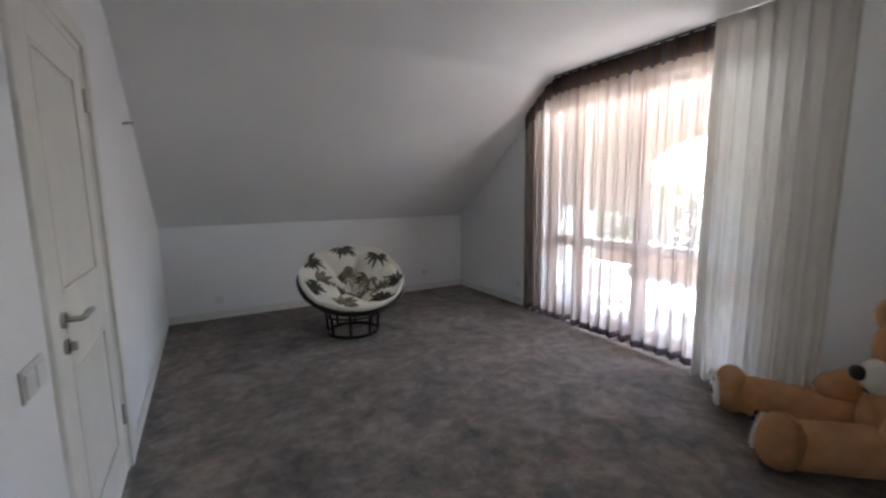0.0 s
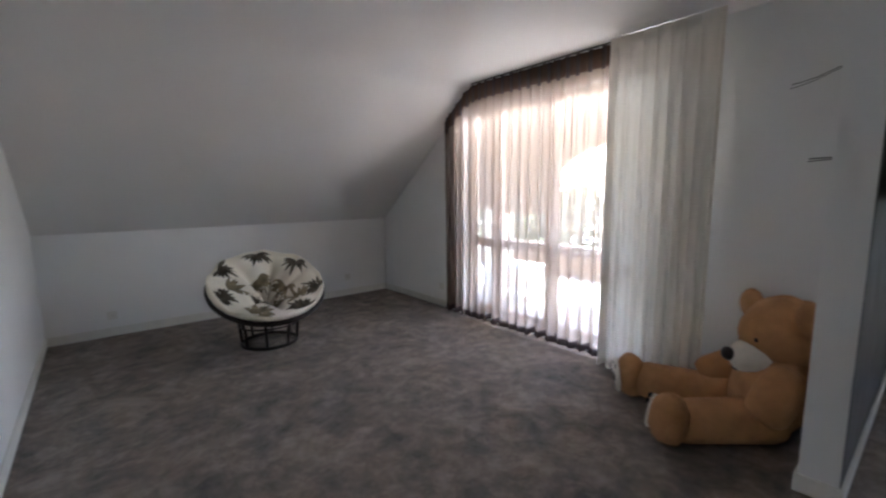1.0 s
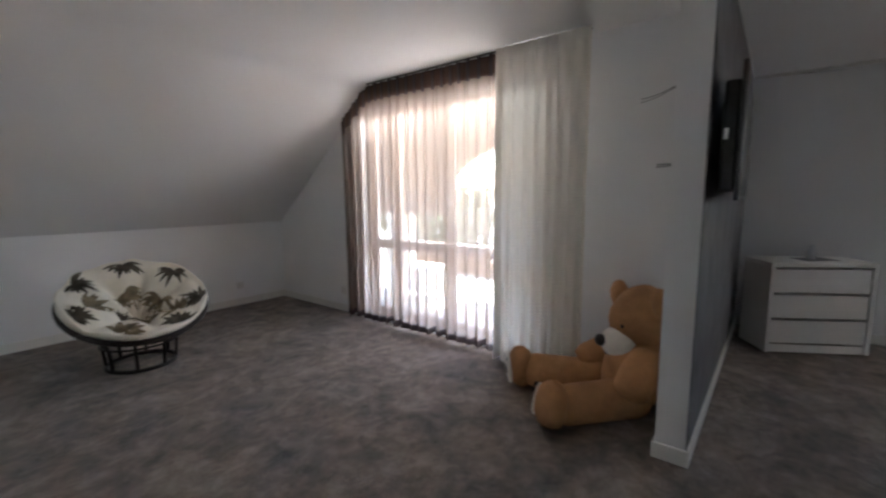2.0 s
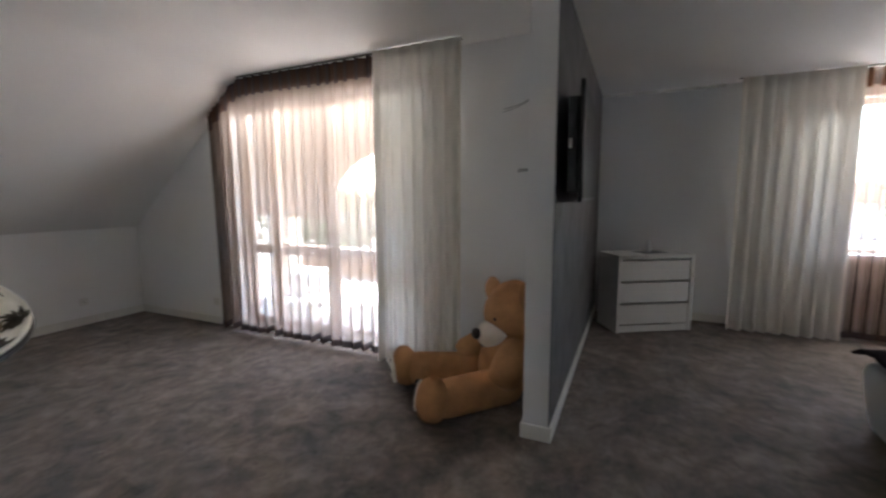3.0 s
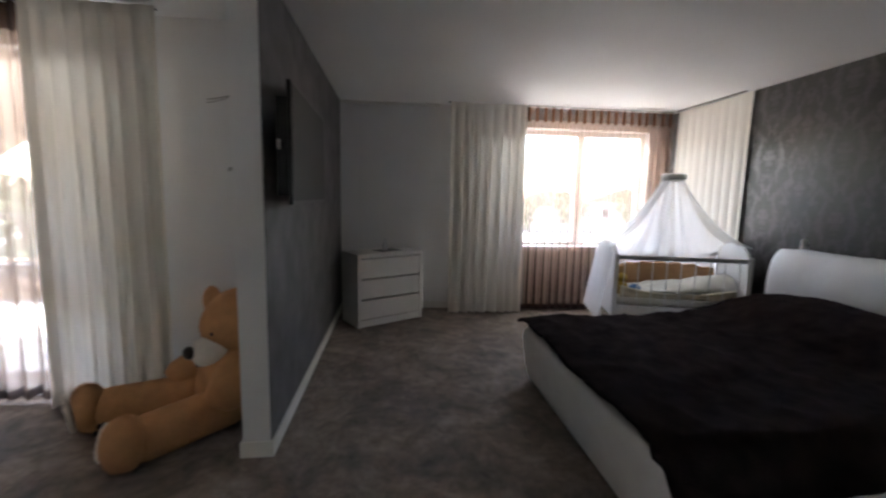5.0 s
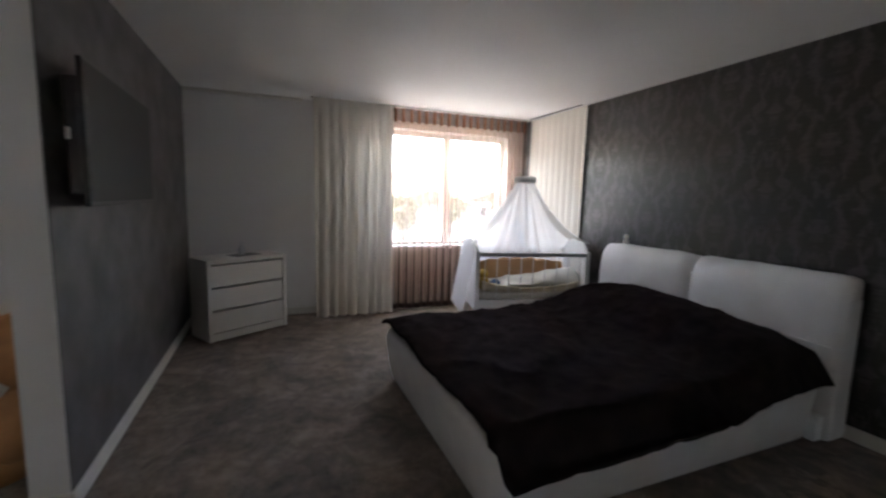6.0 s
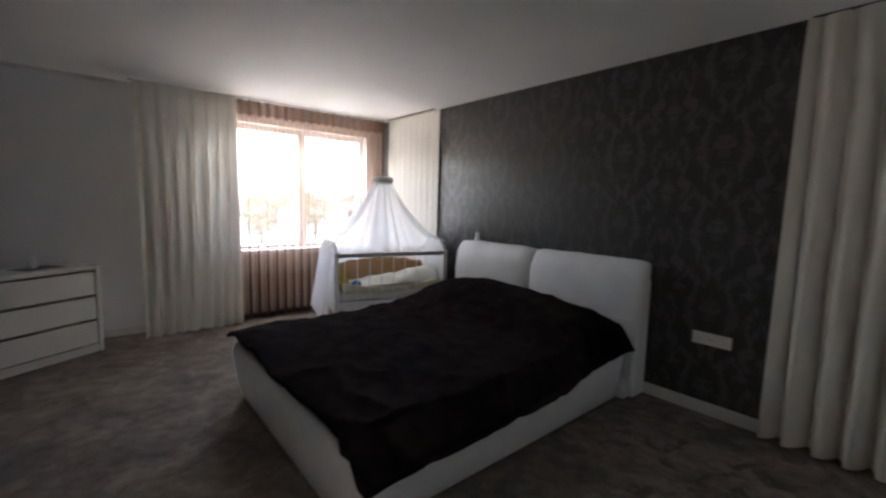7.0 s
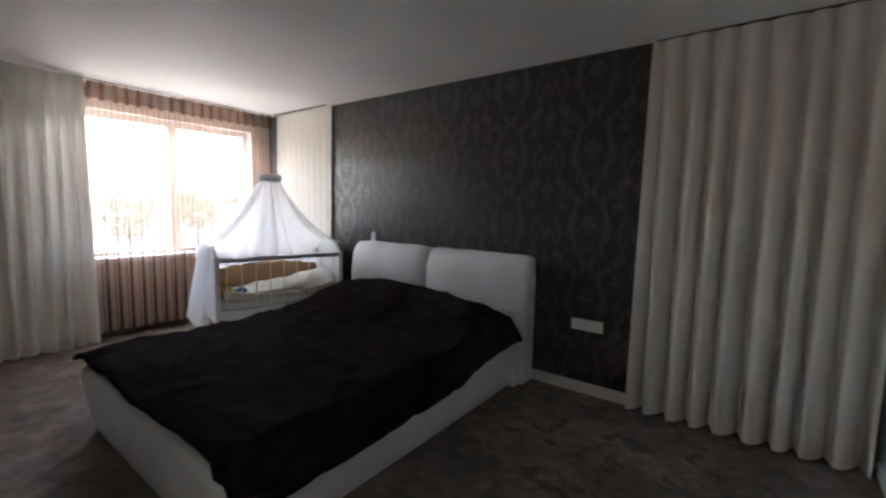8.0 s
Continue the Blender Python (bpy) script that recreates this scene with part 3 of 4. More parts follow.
BARK = mat("bark", (0.10, 0.07, 0.05), 0.9, noise_scale=10, amount=0.3)


def tree(x, y, h):
    ob = thing("tree", pose(x, y, -3.2), "far leafy green tree", "tree", "far trees")
    part("trunk", tube([(0, 0, 0), (0.1, 0, h * 0.4), (0, 0.1, h * 0.8)], 0.2, 8, taper=[1, 0.7, 0.25]), BARK, ob)
    bm = bmesh.new()
    for i in range(420):
        d = Vector((rng.gauss(0, 1), rng.gauss(0, 1), rng.gauss(0, 1))).normalized() * rng.uniform(0.4, 1.05) ** 0.6
        c = Vector((d.x * h * 0.34, d.y * h * 0.34, h * 0.64 + d.z * h * 0.34))
        c += Vector((noise.noise(c * 0.5), noise.noise(c * 0.5 + Vector((9, 0, 0))), 0)) * h * 0.15
        s = h * rng.uniform(0.025, 0.055)
        q = Euler((rng.uniform(0, 6), rng.uniform(0, 6), rng.uniform(0, 6))).to_matrix()
        bm.faces.new([bm.verts.new(c + q @ Vector(p) * s) for p in ((-1, -0.5, 0), (0, -0.7, 0.3), (1, 0.1, 0), (0.2, 0.8, 0.2))])
    part("crown", bm, LEAFG, ob)


for x, y, h in ((38, 24, 5.4), (44, 36, 6), (40, -12, 5.2), (47, -20, 6), (52, -30, 6), (43, -34, 5.2), (50, 15, 5.6), (55, -8, 5.8), (60, 6, 6), (48, -46, 6)):
    tree(x, y, h)
for x, y, h in ((17, 13.2, 4.7), (20, 16.2, 5.0), (16, 10.4, 4.2), (23, 16.5, 5.3), (18, 17.5, 4.6), (24, 21, 5.4)):
    tree(x, y, h)


# ---- the panelled door ----
def panel_door():
    ob = tagged(thing("door_1", pose(LEFTX, DY0, 0), "closed ivory panelled interior door with a nickel lever", "door"), kind="structure")
    w, h = DY1 - DY0, DZ
    part("casing", box(-0.02, 0.016, -0.075, 0.0, 0, h + 0.075, 0.005, 2), DOORP, ob)
    part("casing", box(-0.02, 0.016, w, w + 0.075, 0, h + 0.075, 0.005, 2), DOORP, ob)
    part("casing", box(-0.02, 0.016, 0.0, w, h, h + 0.075, 0.005, 2), DOORP, ob)
    part("jamb", box(-0.2, -0.002, 0.0, 0.03, 0, h - 0.03), DOORP, ob)
    part("jamb", box(-0.2, -0.002, w - 0.03, w, 0, h - 0.03), DOORP, ob)
    part("jamb", box(-0.2, -0.002, 0.0, w, h - 0.03, h - 0.001), DOORP, ob)
    a, b = 0.034, w - 0.034
    leaf = part("leaf", box(-0.045, -0.013, a, b, 0.008, h - 0.034), DOORP, ob)
    st = 0.12
    for y0, y1, z0, z1 in ((a, a + st, 0.008, h - 0.034), (b - st, b, 0.008, h - 0.034), (a + st, b - st, 0.008, 0.2), (a + st, b - st, 0.80, 1.05), (a + st, b - st, h - 0.17, h - 0.034)):
        part("stile", box(-0.0125, -0.004, y0, y1, z0, z1, 0.003), DOORP, leaf)
    for z0, z1 in ((0.2, 0.80), (1.05, h - 0.17)):
        part("panel", box(-0.0125, -0.007, a + st + 0.035, b - st - 0.035, z0 + 0.035, z1 - 0.035, 0.004, 2), DOORP, leaf)
        for y0, y1, c, d in ((a + st, a + st + 0.02, z0, z1), (b - st - 0.02, b - st, z0, z1), (a + st + 0.02, b - st - 0.02, z0, z0 + 0.02), (a + st + 0.02, b - st - 0.02, z1 - 0.02, z1)):
            part("moulding", box(-0.0125, -0.0015, y0, y1, c, d, 0.004), DOORP, leaf)
    hy = a + 0.075
    lever = part("lever_handle", tube([(-0.004, hy, 0.975), (0.045, hy, 0.975), (0.052, hy + 0.02, 0.977), (0.052, hy + 0.07, 0.982), (0.05, hy + 0.13, 0.975)], 0.010, 10), METAL, ob, "brushed nickel lever", True)
    part("rosette", tube([(-0.004, hy, 0.975), (0.008, hy, 0.975)], 0.027, 20), METAL, lever)
    key = part("key_rosette", tube([(-0.004, hy, 0.885), (0.008, hy, 0.885)], 0.026, 20), METAL, ob, "round nickel key plate")
    part("thumb_turn", box(0.006, 0.028, hy - 0.006, hy + 0.006, 0.87, 0.90, 0.003), METAL, key)
    for z in (0.25, 1.75):
        part("hinge", tube([(0.004, w - 0.032, z), (0.004, w - 0.032, z + 0.1)], 0.009, 10), METAL, ob)


panel_door()


def wall_plate(name, m, w, h, gangs, label, category, group=""):
    """A plastic plate standing off the wall along local -y, with round sockets or rocker keys."""
    ob = thing(name, m, label, category, group)
    part("plate", box(-w / 2, w / 2, -0.010, 0.0, -h / 2, h / 2, 0.004, 2), SOCKETW, ob)
    step = w / gangs
    for i in range(gangs):
        c = -w / 2 + step * (i + 0.5)
        if "switch" in name:
            part("rocker", box(c - step * 0.42, c + step * 0.42, -0.015, -0.008, -h * 0.38, h * 0.38, 0.003), SOCKETW, ob)
        else:
            rim = part("socket_rim", tube([(c, -0.009, 0), (c, -0.014, 0)], min(step, h) * 0.36, 20), SOCKETW, ob)
            part("well", tube([(c, -0.0135, 0), (c, -0.0146, 0)], min(step, h) * 0.27, 20), SOCKETW, rim)
            for dx in (-0.0095, 0.0095):
                part("pin_hole", tube([(c + dx, -0.0140, 0), (c + dx, -0.0152, 0)], 0.003, 8), DARKHOLE, rim)
    return ob


wall_plate("wall_socket", pose(0.305, KNEEY, 0.21), 0.082, 0.082, 1, "white single wall socket on the knee wall", "socket", "wall sockets")
wall_plate("wall_socket", pose(2.87, KNEEY, 0.255), 0.082, 0.082, 1, "white single wall socket on the knee wall", "socket", "wall sockets")
wall_plate("wall_socket", pose(BALX, 4.38, 0.25, 0, 0, -90), 0.082, 0.082, 1, "white single wall socket near the balcony door", "socket", "wall sockets")
wall_plate("wall_socket", pose(1.39, BEDY + 0.004, 0.528, 0, 0, 180), 0.235, 0.085, 3, "white triple wall socket beside the bed", "socket", "wall sockets")
wall_plate("light_switch", pose(LEFTX, 1.93, 0.91, 0, 0, 90), 0.16, 0.085, 2, "white double rocker switch beside the door", "light switch")


def stub_cable(m, points, label, radius=0.004):
    ob = thing("cable", m, label, "cable", "loose cables")
    part("wire", tube(points, radius, 8), BLACKPLASTIC, ob, smooth=True)
    part("wire", tube([Vector(p) + Vector((-0.004, 0.004, -0.007 - 0.003 * i)) for i, p in enumerate(points)], radius * 0.8, 8), BLACKPLASTIC, ob, smooth=True)


stub_cable(pose(2.95, PY1, 1.935), [(0.0, -0.004, 0.015), (-0.01, 0.05, 0.004), (0.0, 0.12, -0.022), (0.008, 0.18, -0.034), (0.01, 0.22, -0.038)], "bare black cable ends sticking out of the wall", 0.0019)
stub_cable(pose(2.96, PY1, 1.535), [(0.0, -0.004, 0.0), (0.004, 0.07, 0.0), (0.0, 0.125, -0.002)], "short cable stub in the wall", 0.003)
stub_cable(pose(LEFTX, 4.05, 1.85), [(-0.004, 0, 0.0), (0.03, 0.01, 0.012), (0.06, 0.02, 0.014)], "short dark cable stub in the wall", 0.003)


# ---- papasan chair ----
CUSHION = mat("cream_print_cloth", (0.78, 0.74, 0.64), 0.85, noise_scale=9, amount=0.06, bump=0.35, bump_scale=220)
LEAFPRINT = mat("dark_leaf_print", (0.085, 0.072, 0.050), 0.85, noise_scale=18, amount=0.5, bump=0.3, bump_scale=220)
LEAFPALE = mat("faded_leaf_print", (0.23, 0.19, 0.12), 0.85, noise_scale=18, amount=0.5, bump=0.3, bump_scale=220)


def cushion_point(r, a, lift=0.0):
    """Upper face of the bowl-shaped cushion at radius r and angle a, puffed between its seams."""
    lobes = 0.35 + 0.65 * abs(math.cos(3.5 * a + 0.4)) ** 0.6
    puff = 0.14 * lobes * math.sin(min(r / 0.50, 1) * math.pi) ** 0.7 if r < 0.5 else 0.0
    z = -0.05 + 1.2 * r * r + puff - 0.03 * math.exp(-(r / 0.05) ** 2) + lift
    if r > 0.44:
        z -= (r - 0.44) ** 2 * 4.2
    k = 1 + 0.06 * noise.noise(Vector((math.cos(a) * 2.2, math.sin(a) * 2.2, 1)))
    z += 0.03 * noise.noise(Vector((math.cos(a) * r * 7, math.sin(a) * r * 7, 4)))
    return Vector((r * math.cos(a) * k, r * math.sin(a) * k, z))


def papasan_chair():
    ob = thing("papasan_chair", pose(1.435, 4.47, 0, 0, 0, 0), "round dark rattan papasan chair with a leaf-print cushion", "chair")
    for z, r, t in ((0.016, 0.240, 0.016), (0.36, 0.315, 0.016), (0.20, 0.268, 0.008)):
        part("base_ring", tube([(r * math.cos(a), r * math.sin(a), z) for a in [k * math.tau / 40 for k in range(40)]], t, 8, closed=True), RATTAN, ob, smooth=True)
    for k in range(8):
        a = (k + 0.5) * math.tau / 8
        part("upright", tube([(0.24 * math.cos(a), 0.24 * math.sin(a), 0.012), (0.255 * math.cos(a), 0.255 * math.sin(a), 0.18), (0.315 * math.cos(a), 0.315 * math.sin(a), 0.365)], 0.013, 8), RATTAN, ob, smooth=True)
    tilt = Euler((radians(27), 0, radians(-5))).to_matrix()
    shift = Vector((-0.005, 0.0, 0.405))

    def put(p):
        return tilt @ (p * 0.88) + shift
    rim = [put(Vector((0.558 * math.cos(a), 0.558 * math.sin(a), 0.165))) for a in [k * math.tau / 56 for k in range(56)]]
    part("bowl_rim", tube(rim, 0.02, 8, closed=True), RATTAN, ob, smooth=True)
    part("bowl_ring", tube([put(Vector((0.30 * math.cos(a), 0.30 * math.sin(a), 0.035))) for a in [k * math.tau / 40 for k in range(40)]], 0.013, 8, closed=True), RATTAN, ob, smooth=True)
    for k in range(16):
        a = k * math.tau / 16
        part("bowl_rib", tube([put(Vector((r * math.cos(a), r * math.sin(a), -0.10 + 0.86 * r * r))) for r in (0.06, 0.18, 0.3, 0.42, 0.475, 0.555)], 0.009, 6), RATTAN, ob, smooth=True)
    bm = bmesh.new()
    n, prof = 96, [0.004, 0.05, 0.1, 0.15, 0.2, 0.25, 0.3, 0.35, 0.4, 0.44, 0.48, 0.51, 0.535, 0.55]
    rows = [[bm.verts.new(put(cushion_point(r, k * math.tau / n))) for k in range(n)] for r in prof]
    for r, z in ((0.562, 0.225), (0.55, 0.195), (0.50, 0.165), (0.40, 0.10), (0.25, -0.03), (0.08, -0.085)):
        rows.append([bm.verts.new(put(Vector((r * math.cos(k * math.tau / n), r * math.sin(k * math.tau / n), z)))) for k in range(n)])
    for i in range(len(rows) - 1):
        for k in range(n):
            bm.faces.new((rows[i][k], rows[i][(k + 1) % n], rows[i + 1][(k + 1) % n], rows[i + 1][k]))
    bm.faces.new(rows[0][::-1])
    bm.faces.new(rows[-1])
    cushion = part("cushion", bm, CUSHION, ob, "cream cushion printed with dark palm leaves", True)
    g = random.Random(11)
    spots = [(0.45, 92, 0), (0.46, 146, 0), (0.45, 40, 0), (0.46, 200, 0), (0.46, 342, 0), (0.45, 250, 1), (0.46, 296, 0), (0.17, 100, 1), (0.13, 230, 0), (0.17, 10, 1), (0.30, 172, 1), (0.31, 320, 1), (0.2, 280, 1)]
    for r0, deg, pale in spots:
        bm = bmesh.new()
        c = Vector((r0 * math.cos(radians(deg)), r0 * math.sin(radians(deg))))
        main = radians(deg) + math.pi + g.uniform(-0.5, 0.5)
        for j in range(9):
            d = main + (j - 4) * 0.33 + g.uniform(-0.08, 0.08)
            ln = g.uniform(0.12, 0.205) * (1.0 - 0.05 * abs(j - 4))
            way, side = Vector((math.cos(d), math.sin(d))), Vector((-math.sin(d), math.cos(d)))
            rail = []
            for s in range(7):
                q = s / 6
                half = 0.020 * math.sin(math.pi * q ** 0.9) + 0.0012
                mid = c - Vector((math.cos(main), math.sin(main))) * 0.06 + way * 0.006 + way * (ln * q) * 1.1
                pair = []
                for sg in (-1, 1):
                    p = mid + side * half * sg
                    pair.append(bm.verts.new(put(cushion_point(min(p.length, 0.549), math.atan2(p.y, p.x), 0.004))))
                rail.append(pair)
            for s in range(6):
                bm.faces.new((rail[s][0], rail[s][1], rail[s + 1][1], rail[s + 1][0]))
        part("leaf_print", bm, LEAFPALE if pale else LEAFPRINT, cushion)
    part("cushion_button", blob(put(Vector((0, 0, -0.06))), (0.02, 0.02, 0.012), seg=12), CUSHION, cushion)


papasan_chair()


# ---- large plush bear ----
def limb(p, q, r0, r1, bm, bulge=0.0):
    pts, tap = [], []
    p, q = Vector(p), Vector(q)
    for i in range(15):
        k = i / 14
        pts.append(p.lerp(q, k))
        cap = math.sqrt(max(0.0, 1 - max(0, (k - 0.86) / 0.14) ** 2)) * math.sqrt(max(0.0, 1 - max(0, (0.12 - k) / 0.12) ** 2))
        tap.append(max(0.05, (r0 + (r1 - r0) * k + bulge * math.sin(k * math.pi)) * cap))
    return tube(pts, 1.0, 24, bm, taper=tap)


def plush_bear():
    bm = bmesh.new()
    blob((3.15, 1.03, 0.25), (0.215, 0.20, 0.26), (12, 8, 0), 32, bm, 0.06)
    blob((3.235, 1.02, 0.568), (0.225, 0.20, 0.215), (0, 0, 0), 36, bm, 0.05)
    blob((3.29, 1.185, 0.705), (0.09, 0.05, 0.085), (0, 0, 40), 20, bm)
    blob((3.06, 0.88, 0.72), (0.09, 0.045, 0.09), (0, 15, 40), 20, bm)
    limb((3.22, 1.12, 0.13), (2.985, 1.76, 0.13), 0.125, 0.115, bm)
    blob((2.985, 1.755, 0.145), (0.115, 0.095, 0.145), (-8, 0, 20), 28, bm, 0.05)
    limb((3.10, 0.95, 0.12), (2.60, 1.36, 0.125), 0.125, 0.118, bm)
    blob((2.605, 1.352, 0.140), (0.102, 0.128, 0.138), (0, 8, -50), 28, bm, 0.05)
    limb((3.30, 1.13, 0.38), (3.14, 1.40, 0.24), 0.075, 0.075, bm, 0.015)
    limb((3.06, 0.93, 0.42), (2.865, 1.00, 0.17), 0.085, 0.095, bm, 0.02)
    honey = len(bm.faces)
    blob((3.078, 1.115, 0.442), (0.118, 0.112, 0.092), (0, -8, 25), 28, bm, 0.03)
    blob((2.918, 1.822, 0.15), (0.085, 0.016, 0.11), (-8, 0, 40), 24, bm)
    blob((2.622, 1.452, 0.140), (0.018, 0.074, 0.092), (0, 8, -80), 24, bm)
    pale = len(bm.faces)
    blob((3.004, 1.210, 0.455), (0.046, 0.034, 0.038), (0, 0, 35), 16, bm)
    blob((3.034, 1.085, 0.560), (0.016, 0.016, 0.018), (0, 0, 0), 12, bm)
    blob((3.185, 1.185, 0.585), (0.016, 0.016, 0.018), (0, 0, 0), 12, bm)
    blob((3.06, 1.17, 0.362), (0.04, 0.03, 0.010), (0, 0, 30), 12, bm)
    for dx, dz in ((-0.040, 0.065), (0.0, 0.08), (0.045, 0.065), (0.0, -0.02)):
        big = 2 if dz < 0 else 1
        blob((2.908 + dx * 0.77, 1.834 + dx * 0.64, 0.15 + dz), (0.014 * big, 0.008, 0.016 * big), (-8, 0, 40), 10, bm)
        blob((2.621 + dx * 0.95, 1.470 + dx * 0.17, 0.146 + dz), (0.008, 0.014 * big, 0.016 * big), (0, 8, -80), 10, bm)
    bmesh.ops.recalc_face_normals(bm, faces=bm.faces)
    bm.faces.ensure_lookup_table()
    for i, fc in enumerate(bm.faces):
        fc.material_index = 0 if i < honey else 1 if i < pale else 2
    g = random.Random(7)
    tufts = []
    for fc in bm.faces:
        if fc.material_index < 2:
            for _ in range(9):
                ws = [g.random() ** 2 + 0.01 for _ in fc.verts]
                c = sum((v.co * w for v, w in zip(fc.verts, ws)), Vector()) / sum(ws)
                if c.z > 0.02:
                    tufts.append((c, fc.normal.copy(), fc.material_index))
    for c, nm, mi in tufts:
        d = (nm + Vector((g.uniform(-1, 1), g.uniform(-1, 1), g.uniform(-1.2, 0.4)))).normalized()
        s = d.cross(Vector((g.uniform(-1, 1), g.uniform(-1, 1), g.uniform(-1, 1)))).normalized() * 0.0009
        ln = g.uniform(0.006, 0.020)
        fc = bm.faces.new((bm.verts.new(c - nm * 0.003 - s), bm.verts.new(c - nm * 0.003 + s), bm.verts.new(c + d * ln)))
        fc.material_index = mi
    for v in bm.verts:
        v.co.z = max(v.co.z, 0.003)
        v.co.x = min(v.co.x, BALX - 0.03)
        v.co.y = max(v.co.y, PY1 + 0.002) if v.co.x > PX else v.co.y
    me = bpy.data.meshes.new("plush_bear")
    bm.to_mesh(me)
    bm.free()
    for m in (PLUSH, PALEPLUSH, NOSEM):
        me.materials.append(m)
    me.polygons.foreach_set("use_smooth", [True] * len(me.polygons))
    tagged(new("plush_bear", me), "giant honey-brown plush toy bear sitting on the carpet", "soft toy")


plush_bear()


# ---- bedroom ----
def chest():
    ob = thing("chest_of_drawers", pose(5.055, 0.045, 0, 0, 0, -59.0), "white laminate chest with three handleless drawers", "chest of drawers")
    w, h, d = 0.81, 0.785, 0.385
    part("top", box(-w / 2, w / 2, -0.012, d, h - 0.035, h, 0.002), CHESTW, ob)
    for s in (-1, 1):
        part("side", box(s * w / 2 - (0.035 if s > 0 else 0), s * w / 2 + (0.035 if s < 0 else 0), -0.012, d, 0, h - 0.0355, 0.002), CHESTW, ob)
    part("back", box(-w / 2 + 0.036, w / 2 - 0.036, d - 0.012, d - 0.002, 0.02, h - 0.036), CHESTW, ob)
    part("plinth", box(-w / 2 + 0.036, w / 2 - 0.036, 0.0, 0.02, 0.0, 0.07, 0.002), CHESTW, ob)
    for i in range(3):
        z0 = 0.082 + i * 0.222
        dr = part("drawer", box(-w / 2 + 0.039, w / 2 - 0.039, -0.002, 0.016, z0, z0 + 0.202, 0.003), CHESTW, ob)
        part("drawer_box", box(-w / 2 + 0.05, w / 2 - 0.05, 0.018, d - 0.03, z0 + 0.01, z0 + 0.16), CHESTW, dr)


chest()
solid("cloth_mat", box(-0.16, 0.14, -0.10, 0.10, 0, 0.006, 0.002), BLACKPLASTIC, pose(5.27, 0.09, 0.78, 0, 0, -50), "dark folded cloth on the chest of drawers", "cloth")
bottle_bm = bmesh.new()
tube([(0, 0, 0), (0, 0, 0.004), (0, 0, 0.07), (0, 0, 0.09), (0, 0, 0.095), (0, 0, 0.125)], 0.03, 16, bottle_bm, taper=[0.9, 1, 1, 0.6, 0.4, 0.4])
solid("glass_bottle", bottle_bm, mat("pale_glass", (0.75, 0.78, 0.80), 0.08, coat=0.5), pose(5.26, 0.12, 0.787), "small pale glass bottle on the chest", "bottle", smooth=True)


def television():
    ob = thing("television", pose(3.285, 0.578, 1.652, 0, 0, 1.5), "flat black television on a wall bracket", "television")
    part("back_case", box(-0.555, 0.54, -0.012, 0.050, -0.265, 0.235, 0.012, 2), BLACKPLASTIC, ob)
    part("bezel", box(-0.575, 0.575, -0.034, -0.012, -0.31, 0.31, 0.005, 2), BLACKPLASTIC, ob)
    part("screen", box(-0.56, 0.56, -0.0365, -0.033, -0.29, 0.297), SCREEN, ob)
    br = part("bracket", box(-0.3, 0.2, 0.050, 0.072, -0.18, 0.18, 0.004), BLACKPLASTIC, ob)
    part("bracket_arm", box(-0.03, 0.03, 0.051, 0.070, -0.22, 0.22, 0.003), METAL, br)
    part("side_label", box(-0.560, -0.553, 0.026, 0.044, -0.030, 0.02, 0.002), SOCKETW, ob, "white plug at the edge")


television()


def loft(rings, bm=None, caps=True):
    bm = bm or bmesh.new()
    vs = [[bm.verts.new(p) for p in r] for r in rings]
    n = len(vs[0])
    for i in range(len(vs) - 1):
        for k in range(n):
            bm.faces.new((vs[i][k], vs[i][(k + 1) % n], vs[i + 1][(k + 1) % n], vs[i + 1][k]))
    if caps:
        bm.faces.new(vs[0][::-1])
        bm.faces.new(vs[-1])
    return bm


def rounded_rect(x0, x1, y0, y1, r, z, n=6):
    pts = []
    for cx, cy, a0 in ((x1 - r, y1 - r, 0), (x0 + r, y1 - r, 90), (x0 + r, y0 + r, 180), (x1 - r, y0 + r, 270)):
        for k in range(n + 1):
            a = radians(a0 + 90 * k / n)
            pts.append(Vector((cx + r * math.cos(a), cy + r * math.sin(a), z)))
    return pts


BX0, BX1, BY0, BY1 = 1.87, 3.60, -3.22, -1.03


